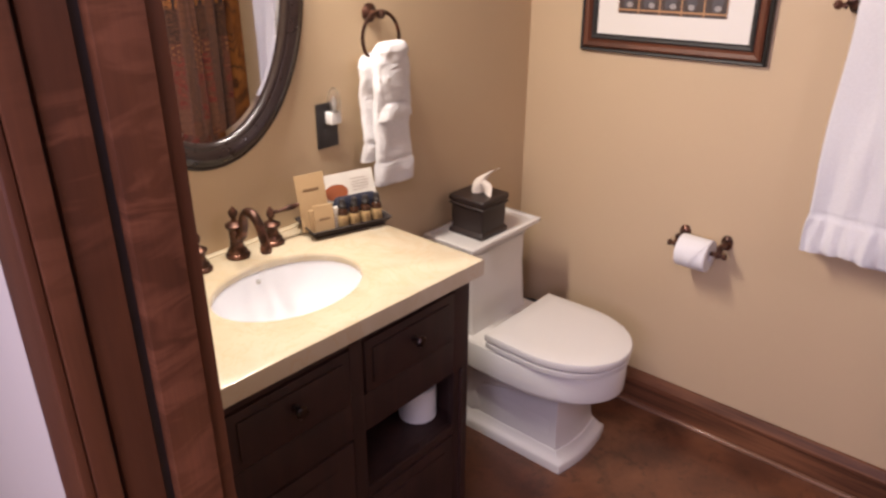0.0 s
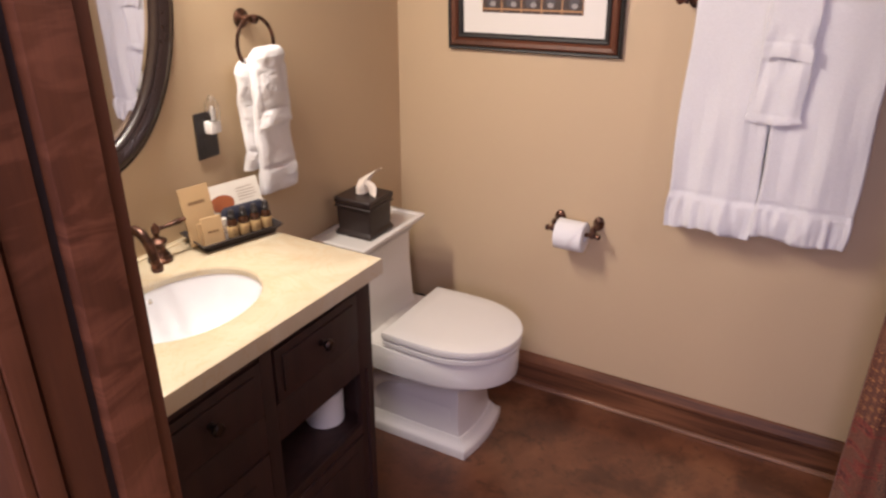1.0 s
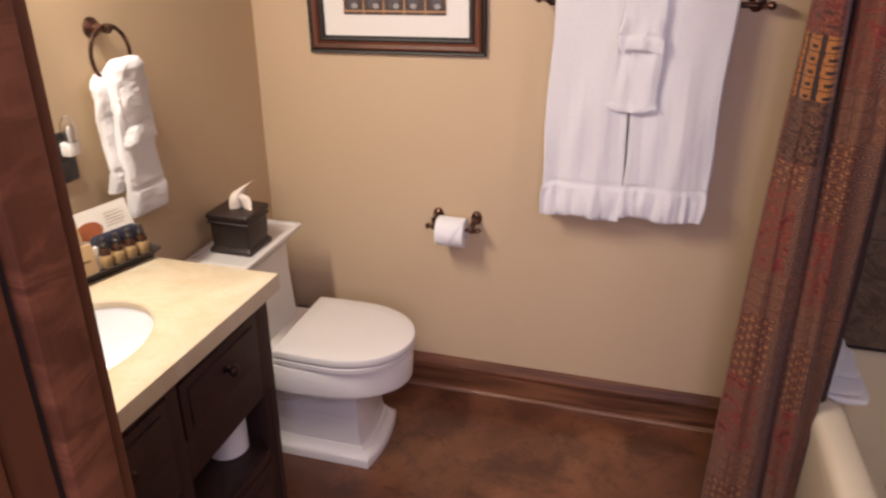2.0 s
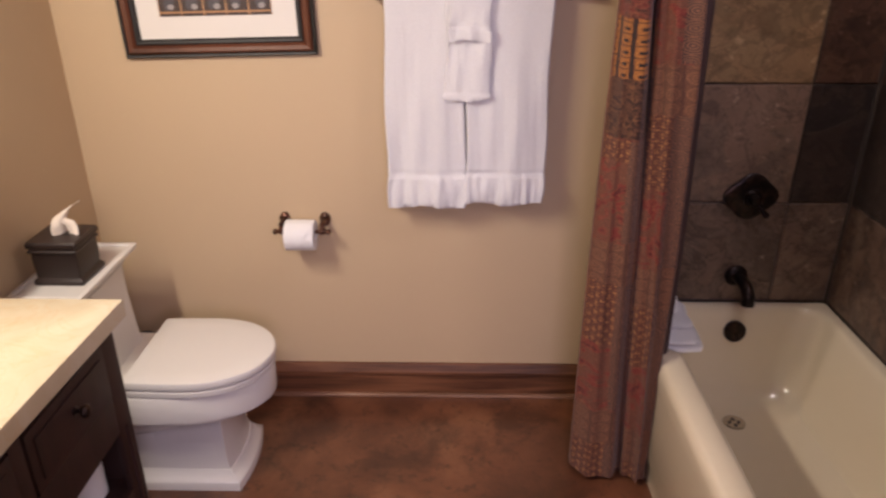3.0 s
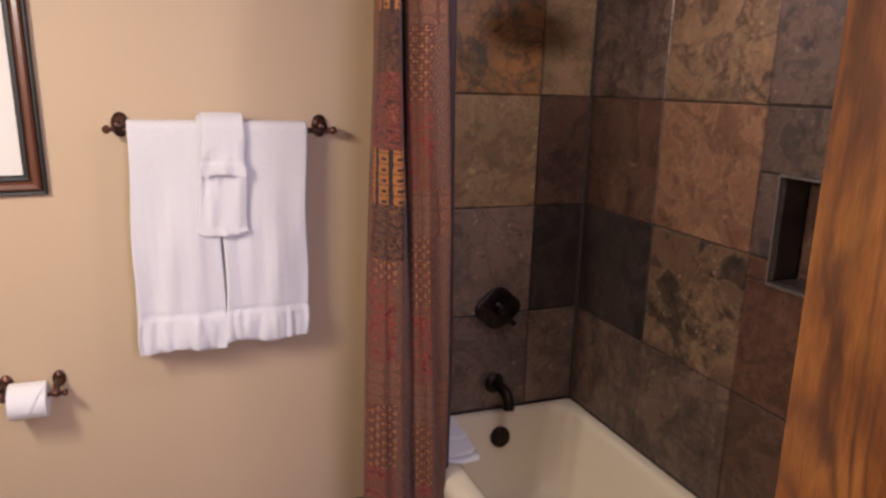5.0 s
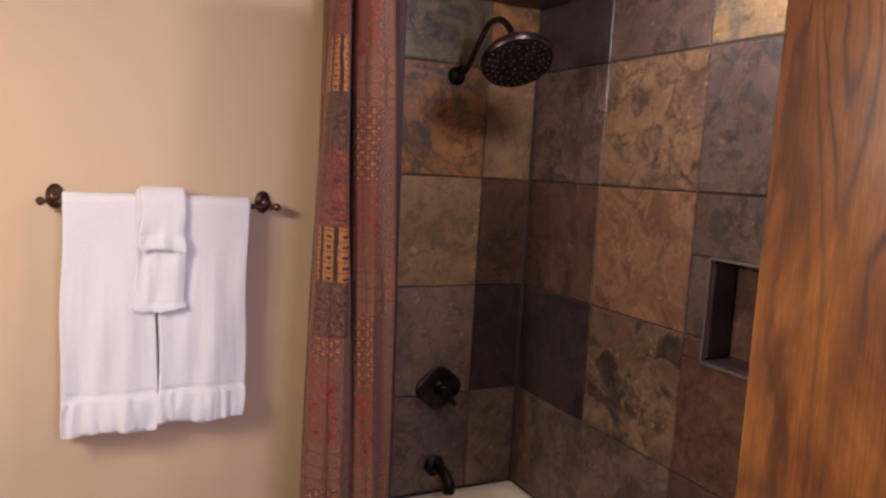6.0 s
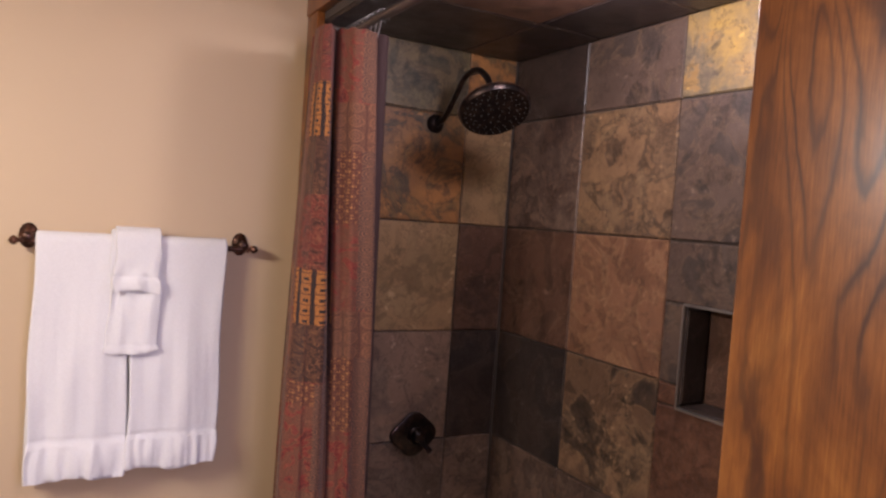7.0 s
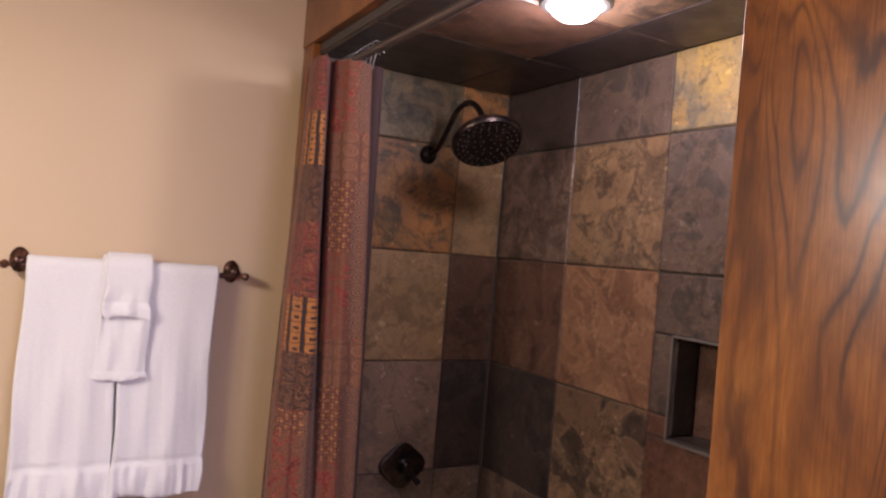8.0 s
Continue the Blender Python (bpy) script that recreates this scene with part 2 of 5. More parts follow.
def slate(name, low, mid, high, scale=6.0, contrast=0.16, vein=(0.30, 0.25, 0.18), veins=0.25):
    """Riven slate: mottled colour, cleft relief, rusty veins."""
    m = Nodes(name)
    low, mid, high, vein = ((c[0] * 1.07, c[1] * 0.945, c[2] * 0.85) for c in (low, mid, high, vein))
    v = m.place((1, 1, 1), True)
    cloud = m.math("MULTIPLY_ADD", m.noise(v, scale * 4.5, 6, 0.7, 0.6), 0.30, m.math("MULTIPLY", m.noise(v, scale, 8, 0.66, 0.35), 0.70))
    colour = m.ramp(cloud, ((0.5 - contrast, low), (0.5, mid), (0.5 + contrast, high)))
    crack = m.noise(v, scale * 1.1, 8, 0.62, 0.8)
    edge = m.math("SUBTRACT", 1.0, m.math("MULTIPLY", m.math("ABSOLUTE", m.math("SUBTRACT", crack, 0.5)), 34.0))
    edge = m.math("MAXIMUM", edge, 0.0)
    # layers that have split away show another tone, with a dark broken rim
    layer = m.ramp(crack, ((0.500, (0, 0, 0)), (0.508, (1, 1, 1))))
    colour = m.mix(m.math("MULTIPLY", layer, 0.42), colour, (high[0] * 1.02, high[1] * 0.90, high[2] * 0.86))
    second = m.ramp(m.noise(v, scale * 1.7, 6, 0.6, 0.9), ((0.585, (0, 0, 0)), (0.60, (1, 1, 1))))
    colour = m.mix(m.math("MULTIPLY", second, 0.55), colour, tuple(c * 0.75 for c in low))
    colour = m.mix(m.math("MULTIPLY", edge, veins), colour, vein)
    grit = m.noise(v, 95, 4, 0.7)
    colour = m.mix(m.math("MULTIPLY", grit, 0.35), colour, tuple(c * 0.5 for c in low))
    fleck = m.ramp(m.noise(v, scale * 5.0, 4, 0.6), ((0.655, (0, 0, 0)), (0.70, (1, 1, 1))))
    colour = m.mix(m.math("MULTIPLY", fleck, 0.7), colour, tuple(min(1.0, c * 1.35 + 0.015) for c in high))
    steps = m.math("ADD", m.math("SNAP", cloud, 0.045), m.math("MULTIPLY", grit, 0.10))
    cleft = m.noise(v, scale * 2.2, 7, 0.7, 0.5)
    dark = m.math("MAXIMUM", m.math("SUBTRACT", 1.0, m.math("MULTIPLY", m.math("ABSOLUTE", m.math("SUBTRACT", cleft, 0.47)), 45.0)), 0.0)
    colour = m.mix(m.math("MULTIPLY", dark, 0.6), colour, tuple(c * 0.45 for c in low))
    m.bump(m.math("ADD", m.math("ADD", steps, m.math("MULTIPLY", cleft, 0.35)), m.math("MULTIPLY", layer, 0.12)), 0.9, 0.008)
    return m.finish(colour, span(m, m.noise(v, scale * 3, 4), 0.22, 0.58))


def plain(name, colour, rough=0.5, metal=0.0, grain=60.0, vary=0.12):
    m = Nodes(name)
    v = m.place()
    return m.finish(m.mix(m.noise(v, grain), tuple(c * (1 - vary) for c in colour), colour), span(m, m.noise(v, grain * 0.5), max(rough - 0.05, 0.02), rough + 0.07), metal)


def stained_floor():
    m = Nodes("stained_concrete")
    v = m.place()
    cloud = m.noise(v, 2.1, 10, 0.62, 0.25)
    stain = m.noise(v, 3.0, 10, 0.68, 0.3)
    colour = m.ramp(cloud, ((0.30, (0.058, 0.022, 0.011)), (0.46, (0.112, 0.041, 0.019)), (0.58, (0.165, 0.063, 0.028)), (0.72, (0.235, 0.103, 0.047))))
    colour = m.mix(m.ramp(stain, ((0.40, (0.62, 0.62, 0.62)), (0.455, (0.30, 0.30, 0.30)), (0.52, (0, 0, 0)))), colour, (0.036, 0.015, 0.009))
    fleck = m.ramp(m.noise(v, 19, 8, 0.72, 0.15), ((0.36, (0.75, 0.75, 0.75)), (0.46, (0, 0, 0))))
    colour = m.mix(m.math("MULTIPLY", fleck, 0.8), colour, (0.040, 0.016, 0.010))
    m.bump(m.noise(v, 60, 4), 0.08, 0.001)
    return m.finish(colour, span(m, stain, 0.22, 0.42), Coat_Weight=0.25, Coat_Roughness=0.15)


def marble_top():
    m = Nodes("cream_stone")
    v = m.place()
    cloud = m.noise(v, 7, 6, 0.6, 1.0)
    colour = m.ramp(cloud, ((0.3, (0.52, 0.435, 0.285)), (0.5, (0.565, 0.485, 0.335)), (0.7, (0.60, 0.53, 0.385))))
    vein = m.noise(v, 4, 5, 0.6, 3.0)
    line = m.math("MAXIMUM", m.math("SUBTRACT", 1.0, m.math("MULTIPLY", m.math("ABSOLUTE", m.math("SUBTRACT", vein, 0.5)), 40.0)), 0.0)
    colour = m.mix(m.math("MULTIPLY", line, 0.35), colour, (0.55, 0.38, 0.2))
    return m.finish(colour, span(m, cloud, 0.16, 0.28), Coat_Weight=0.2)


TAPESTRY_TOP = 2.275


def tapestry():
    """Patchwork cloth: red leaves, lace squares and gold stars down one column, arches, scrolls and damask down the next."""
    m = Nodes("patchwork_tapestry")
    uv = m.add("ShaderNodeTexCoord").outputs["UV"]
    sep = m.add("ShaderNodeSeparateXYZ", Vector=uv)
    sway = m.math("MULTIPLY", m.math("SUBTRACT", m.noise(uv, 7, 2), 0.5), 0.012)
    u, w = m.math("ADD", sep.outputs[0], sway), m.math("ADD", sep.outputs[1], sway)
    col = m.math("DIVIDE", m.math("SUBTRACT", u, 0.415), 0.125)
    cu = m.math("FLOOR", col)
    along = m.math("FRACT", col)
    odd = m.math("FLOORED_MODULO", cu, 2.0)
    high = m.math("SUBTRACT", w, m.math("MULTIPLY", odd, 0.077))
    step = m.math("FRACT", m.math("DIVIDE", m.math("SUBTRACT", 2.075, w), 0.535))
    fall = m.math("FRACT", m.math("DIVIDE", m.math("SUBTRACT", TAPESTRY_TOP, high), 0.60))
    aged = m.noise(uv, 10, 4)

    def band(value, centre, width):
        return m.math("MAXIMUM", m.math("SUBTRACT", 1.0, m.math("DIVIDE", m.math("ABSOLUTE", m.math("SUBTRACT", value, centre)), width)), 0.0)

    def wave(value, period, phase=0.0):
        return m.math("SINE", m.math("MULTIPLY_ADD", value, 6.283 / period, phase))

    def near(value, period, shift=0.0):
        """Distance from the middle of a repeat, in metres."""
        f = m.math("FRACT", m.math("MULTIPLY_ADD", value, 1.0 / period, shift))
        return m.math("MULTIPLY", m.math("SUBTRACT", f, 0.5), period)

    def round_(a, b):
        return m.math("SQRT", m.math("ADD", m.math("MULTIPLY", a, a), m.math("MULTIPLY", b, b)))
    # curling crimson leaves with pale rims on rose
    leaf = m.noise(uv, 13, 1, 0.4, 2.4)
    vein = m.noise(uv, 42, 1, 0.5, 1.5)
    red = m.ramp(leaf, ((0.40, (0.150, 0.068, 0.044)), (0.525, (0.135, 0.058, 0.038)), (0.536, (0.28, 0.145, 0.082)), (0.550, (0.165, 0.026, 0.020)), (0.64, (0.185, 0.034, 0.024)), (0.70, (0.090, 0.015, 0.013))))
    red = m.mix(m.math("MULTIPLY", m.math("MULTIPLY", band(vein, 0.5, 0.05), m.math("GREATER_THAN", leaf, 0.565)), 0.7), red, (0.31, 0.135, 0.085))
    red = m.mix(m.math("MULTIPLY", band(leaf, 0.455, 0.012), 0.85), red, (0.180, 0.036, 0.026))
    red = m.mix(m.math("MULTIPLY", band(leaf, 0.405, 0.008), 0.6), red, (0.25, 0.145, 0.10))
    # pale lace squares: ringed medallions in a dark-stitched grid
    mx, my = near(u, 0.0415), near(w, 0.0415)
    r = round_(mx, my)
    cloth = m.math("MAXIMUM", band(r, 0.0155, 0.0030), m.math("MAXIMUM", band(r, 0.0085, 0.0022), band(r, 0.0, 0.0035)))
    lace = m.mix(m.math("MULTIPLY", cloth, 0.9), (0.135, 0.068, 0.044), (0.235, 0.135, 0.083))
    stitch = m.math("MAXIMUM", m.math("GREATER_THAN", m.math("ABSOLUTE", mx), 0.0193), m.math("MULTIPLY", m.math("GREATER_THAN", m.math("ABSOLUTE", my), 0.0198), 0.5))
    lace = m.mix(m.math("MULTIPLY", stitch, 0.65), lace, (0.060, 0.028, 0.024))
    # gold star flowers in a diamond lattice on rose
    p, q = m.math("ADD", u, w), m.math("SUBTRACT", u, w)
    big = round_(near(p, 0.030), near(q, 0.030))
    small = round_(near(u, 0.0106), near(w, 0.0106))
    flower = m.math("MULTIPLY", m.math("LESS_THAN", big, 0.0105), m.math("LESS_THAN", small, 0.0040))
    tiny = m.math("MULTIPLY", m.math("GREATER_THAN", big, 0.0150), m.math("LESS_THAN", small, 0.0026))
    stars = m.mix(m.math("MULTIPLY", flower, 0.95), (0.110, 0.044, 0.029), (0.36, 0.21, 0.090))
    stars = m.mix(m.math("MULTIPLY", tiny, 0.75), stars, (0.27, 0.135, 0.070))
    # gold arches with black mouths, side by side
    ax, ay = near(u, 0.050), near(w, 0.030)
    mouth = m.math("MULTIPLY", m.math("LESS_THAN", m.math("ABSOLUTE", ax), 0.0135), m.math("LESS_THAN", m.math("ABSOLUTE", m.math("ADD", ay, 0.002)), 0.0042))
    edge = m.math("MAXIMUM", m.math("GREATER_THAN", m.math("ABSOLUTE", ax), m.math("MULTIPLY_ADD", m.noise(uv, 70, 2), 0.006, 0.0175)), m.math("GREATER_THAN", m.math("ABSOLUTE", ay), 0.0138))
    gold = m.mix(m.noise(uv, 90, 3), (0.25, 0.105, 0.024), (0.43, 0.225, 0.055))
    ladder = m.mix(m.math("MAXIMUM", mouth, edge), gold, (0.020, 0.014, 0.018))
    # tan curls on near-black, and on dark red
    vine = m.noise(uv, 22, 1, 0.5, 3.0)
    curl = m.math("MAXIMUM", band(vine, 0.44, 0.026), m.math("MAXIMUM", band(vine, 0.53, 0.022), band(vine, 0.62, 0.02)))
    scroll = m.mix(m.math("MULTIPLY", curl, 0.9), (0.040, 0.020, 0.016), (0.27, 0.145, 0.072))
    damask = m.mix(m.math("MULTIPLY", curl, 0.75), m.mix(m.math("GREATER_THAN", vine, 0.56), (0.130, 0.026, 0.020), (0.055, 0.017, 0.014)), (0.30, 0.155, 0.095))
    # a narrow paisley border: fans of pale arcs on blue-black
    fan = round_(near(u, 0.030, 0.5), near(w, 0.044))
    paisley = m.mix(m.math("MULTIPLY_ADD", wave(fan, 0.0062), 0.42, 0.42), (0.045, 0.028, 0.034), (0.255, 0.145, 0.090))
    even = m.mix(m.math("GREATER_THAN", fall, 0.42), red, lace)
    even = m.mix(m.math("GREATER_THAN", fall, 0.645), even, stars)
    side = m.math("MULTIPLY", m.math("LESS_THAN", along, 0.40), m.math("GREATER_THAN", m.math("ABSOLUTE", m.math("SUBTRACT", fall, 0.53)), 0.115))
    even = m.mix(side, even, paisley)
    other = m.mix(m.math("GREATER_THAN", step, 0.29), ladder, scroll)
    other = m.mix(m.math("GREATER_THAN", step, 0.60), other, damask)
    colour = m.mix(m.math("MULTIPLY", odd, m.math("GREATER_THAN", w, 1.215)), even, other)
    colour = m.mix(m.math("MULTIPLY", aged, 0.12), colour, (0.075, 0.030, 0.022))
    weave = m.ramp(m.noise(uv, 330, 2, 0.6), ((0.36, (0.60, 0.58, 0.58)), (0.64, (1.28, 1.25, 1.20))))
    colour = m.mix(1.0, m.mix(1.0, colour, weave, "MULTIPLY"), (1.03, 0.82, 0.65), "MULTIPLY")
    thread = m.math("MULTIPLY", m.math("SINE", m.math("MULTIPLY", u, 3100.0)), m.math("SINE", m.math("MULTIPLY", w, 3100.0)))
    m.bump(m.math("ADD", m.math("MULTIPLY", thread, 0.25), m.math("ADD", m.math("MULTIPLY", leaf, 2.0), curl)), 0.3, 0.0012)
    return m.finish(colour, 0.88, Sheen_Weight=0.1)


def glass(name, colour, rough=0.03):
    m = Nodes(name)
    return m.finish(colour, rough, Transmission_Weight=1.0, IOR=1.45)


def glow(name, colour, strength):
    m = Nodes(name)
    return m.finish((0.9, 0.88, 0.84), 0.3, Emission_Color=(*colour, 1), Emission_Strength=strength)


WALL = paint("tan_wall_paint", (0.586, 0.444, 0.276))
HALL = paint("white_wall_paint", (0.66, 0.60, 0.51))
CEILING = paint("ceiling_paint", (0.55, 0.43, 0.31))
FLOOR = stained_floor()
JAMB = curly_cherry()
OAK = figured_oak()
BASE = wood("stained_baseboard", (0.058, 0.023, 0.012), (0.225, 0.093, 0.042), grain=(1.2, 14, 14), rough=0.45, coat=0.0, shine=0.22)
ESPRESSO = wood("espresso_wood", (0.018, 0.0074, 0.0062), (0.036, 0.0145, 0.0115), rough=0.50, coat=0.0)
STONE = marble_top()
PORCELAIN = china("white_porcelain", (0.72, 0.695, 0.65))
SINK = china("sink_china", (0.80, 0.81, 0.84))
TUB = china("biscuit_enamel", (0.74, 0.65, 0.48), 0.12)
BRONZE = bronze()
BLACK_BRONZE = bronze("dark_bronze", (0.022, 0.017, 0.017), (0.075, 0.045, 0.034))
TOWEL = terry("white_terry", (0.86, 0.85, 0.86))
CLOTH = tapestry()
LINING = plain("purple_brown_lining", (0.046, 0.022, 0.021), 0.85, 0, 300)
GROUT = plain("grey_grout", (0.072, 0.057, 0.049), 0.85, 0, 150)
STEEL = plain("brushed_steel", (0.42, 0.40, 0.38), 0.32, 0.9)
ROD = plain("dark_satin_metal", (0.17, 0.14, 0.13), 0.38, 0.7)
# paler than the baseboard: the shoe's highlight line is put into its colour
SHOE = wood("highlit_shoe_moulding", (0.16, 0.075, 0.040), (0.38, 0.21, 0.125), grain=(1.2, 14, 14), rough=0.35)
CHROME = plain("chrome", (0.62, 0.58, 0.52), 0.15, 1.0)
TISSUE = plain("cream_tissue", (0.82, 0.73, 0.62), 0.9, 0, 120, 0.08)
PAPER = plain("white_tissue", (0.82, 0.81, 0.80), 0.9, 0, 200, 0.06)
BLACK = plain("black_plastic_and_shade", (0.030, 0.026, 0.026), 0.45)
LEATHER = plain("black_brown_leather", (0.032, 0.020, 0.017), 0.42, 0, 120, 0.4)
FRAME_ESPRESSO = plain("espresso_frame", (0.022, 0.013, 0.011), 0.28, 0, 90, 0.4)
TRAY = plain("dark_tray_lacquer", (0.030, 0.021, 0.019), 0.38, 0, 90, 0.3)
KRAFT = plain("kraft_paper", (0.50, 0.34, 0.17), 0.8, 0, 160)
CARD = plain("glossy_card", (0.78, 0.74, 0.66), 0.18, 0, 40, 0.05)
RUST = plain("rust_print", (0.36, 0.105, 0.035), 0.4)
INK = plain("brown_ink", (0.22, 0.13, 0.06), 0.7)
NAVY = plain("navy_cloth", (0.018, 0.020, 0.040), 0.8, 0, 200, 0.3)
AMBER = plain("amber_bottle", (0.045, 0.018, 0.008), 0.12)
LABEL = plain("buff_label", (0.52, 0.36, 0.16), 0.7)
MAT_BOARD = plain("white_mat_board", (0.80, 0.77, 0.71), 0.9, 0, 200, 0.05)
FRAME_BROWN = wood("picture_frame_wood", (0.035, 0.011, 0.006), (0.14, 0.045, 0.020), grain=(6, 6, 6), rough=0.3, bands=2)
FRAME_BLACK = plain("black_frame_lacquer", (0.010, 0.008, 0.007), 0.5)
PICTURE_DARK = plain("print_dark", (0.075, 0.048, 0.040), 0.5, 0, 40, 0.5)
PICTURE_WOOD = plain("print_wood", (0.50, 0.27, 0.12), 0.5, 0, 40, 0.35)
PICTURE_GREY = plain("print_grey", (0.11, 0.10, 0.11), 0.5, 0, 70, 0.6)
PICTURE_LIGHT = plain("print_light", (0.40, 0.37, 0.36), 0.5, 0, 70, 0.4)
CLEAR = glass("clear_plastic", (0.95, 0.95, 0.95), 0.08)
LAMP = glow("lamp_glass", (1.0, 0.93, 0.84), 9.0)
MIRROR = Nodes("mirror_silver").finish((0.9, 0.9, 0.89), 0.01, 1.0)
# ---- structure: x from the mirror wall, y towards the door (negative), z up ----
DOOR_Y, HALL_Y = -1.985, -2.122     # the door wall's two faces
DOOR_L, DOOR_R = 0.934, 1.885       # the doorway's jambs
TUB_X, TILE_X, TILE_Y = 1.885, 2.70, -0.095
FOOT_Y = -1.84
TOP = 2.72

structure("floor", one_box(-0.9, 3.4, -3.9, 0.15, -0.1, 0.0), FLOOR, "brown mottled acid-stained concrete floor", "floor")
structure("ceiling", one_box(-0.9, 3.4, -3.9, 0.15, TOP, TOP + 0.1), CEILING, "plain tan painted ceiling", "ceiling")
structure("wall_north", one_box(-0.12, 1.90, 0.0, 0.12, 0, TOP), WALL, "tan painted wall behind the toilet and towel bar", "wall")
structure("wall_west", one_box(-0.12, 0.0, HALL_Y, 0.0, 0, TOP), WALL, "tan painted wall behind the vanity", "wall")
w = one_box(0.0, DOOR_L - 0.02, HALL_Y + 0.01, DOOR_Y, 0, TOP)
box(w, DOOR_L - 0.02, DOOR_R + 0.02, HALL_Y + 0.01, DOOR_Y, 2.24, TOP)
structure("wall_south", w, WALL, "tan painted wall with the doorway", "wall")
w = one_box(-0.9, DOOR_L - 0.02, HALL_Y, HALL_Y + 0.01, 0, TOP)
box(w, DOOR_R + 0.02, 3.4, HALL_Y, HALL_Y + 0.01, 0, TOP)
box(w, DOOR_L - 0.02, DOOR_R + 0.02, HALL_Y, HALL_Y + 0.01, 2.24, TOP)
box(w, -0.9, -0.8, -3.9, HALL_Y, 0, TOP)
box(w, 3.3, 3.4, -3.9, HALL_Y, 0, TOP)
box(w, -0.8, 3.3, -3.9, -3.8, 0, TOP)
structure("wall_hall", w, HALL, "white painted walls of the hall outside", "wall")

# alcove: plumbing wall, long wall with a niche, foot wall, soffit
NY0, NY1, NZ0, NZ1 = -1.40, -1.020, 1.226, 1.518
w = one_box(1.912, 2.85, TILE_Y + 0.008, 0.12, 0, TOP)
structure("wall_plumbing", w, GROUT, "grouted backing of the slate end wall", "wall")
w = one_box(TILE_X + 0.008, 2.85, FOOT_Y - 0.1, NY0, 0, TOP)
box(w, TILE_X + 0.008, 2.85, NY1, TILE_Y + 0.008, 0, TOP)
box(w, TILE_X + 0.008, 2.85, NY0, NY1, 0, NZ0)
box(w, TILE_X + 0.008, 2.85, NY0, NY1, NZ1, TOP)
box(w, 2.80, 2.85, NY0, NY1, NZ0, NZ1)
structure("wall_east", w, GROUT, "grouted backing of the slate long wall", "wall")
structure("wall_foot", one_box(1.912, 2.85, HALL_Y + 0.01, FOOT_Y - 0.008, 0, TOP), GROUT, "grouted backing of the slate foot wall", "wall")
structure("soffit", one_box(1.912, 2.85, FOOT_Y, TILE_Y + 0.008, 2.343, TOP), GROUT, "lowered backing over the tub alcove", "ceiling")

# wood trim of the alcove and doorway
structure("trim_alcove_left", one_box(1.885, 1.912, TILE_Y - 0.012, -0.001, 0, 2.370, bevel=0.004), OAK, "varnished oak board edging the plumbing wall", "trim")
structure("trim_alcove_header", one_box(1.880, 1.912, FOOT_Y, -0.001, 2.370, TOP, bevel=0.004), OAK, "varnished oak header board over the tub alcove", "trim")
structure("trim_jamb_right", one_box(1.885, 1.912, -2.170, FOOT_Y, 0, TOP - 0.3, bevel=0.006, seg=3), OAK, "wide varnished oak door jamb with bold grain", "trim")

jl = structure("trim_jamb_left", one_box(0.90, DOOR_L, -2.0445, -1.992, 0, 2.22, bevel=0.003), JAMB, "dark cherry-stained split jamb of the pocket door", "trim")
structure("trim_jamb_hall", one_box(0.90, DOOR_L, -2.128, -2.1035, 0, 2.22, bevel=0.003), JAMB, "dark cherry-stained split jamb on the hall side", "trim")
# black backing strip, put in as the shade inside the door's pocket slot
structure("trim_jamb_back", one_box(0.9142, 0.9180, -2.1035, -2.0445, 0, 2.22), BLACK, "black strip standing in for the shade in the pocket door's slot", "trim")
structure("door_1", one_box(0.80, DOOR_L - 0.008, -2.0975, -2.0565, 0.01, 2.2, bevel=0.002), JAMB, "stained wooden pocket door slid open into the wall", "door")
structure("trim_casing_room", one_box(0.83, DOOR_L - 0.008, -1.992, -1.970, 0, 2.25, bevel=0.005), JAMB, "dark stained door casing on the bathroom side", "trim")
structure("trim_casing_hall", one_box(0.868, DOOR_L - 0.003, -2.141, -2.128, 0, 2.25, bevel=0.005, seg=3), JAMB, "dark stained door casing on the hall side", "trim")

# baseboard: flat board, cap bead, shoe
def baseboard(name, runs):
    bm = bmesh.new()
    for (x0, y0, x1, y1) in runs:
        d = Vector((x1 - x0, y1 - y0, 0))
        n = Vector((d.y, -d.x, 0)).normalized()
        prof = [(0, 0), (0.018, 0), (0.018, 0.100), (0.026, 0.106), (0.026, 0.116), (0.016, 0.134), (0.008, 0.146), (0, 0.148)]
        loops = [[Vector((px, py, 0)) + n * a + Vector((0, 0, h + 0.001)) for a, h in prof] for px, py in ((x0, y0), (x1, y1))]
        loft(bm, loops)
    return structure(name, bm, BASE, "dark stained wooden baseboard with a cap and shoe", "baseboard", 25)


baseboard("baseboard_north", [(0.03, -0.001, 1.884, -0.001)])
structure("trim_shoe", one_box(0.03, 1.884, -0.036, -0.0195, 0.0005, 0.015, bevel=0.005, seg=3), SHOE, "thin shoe moulding along the baseboard, its highlight painted as a pale tone", "trim")
baseboard("baseboard_west", [(0.001, -0.98, 0.001, -0.03)])
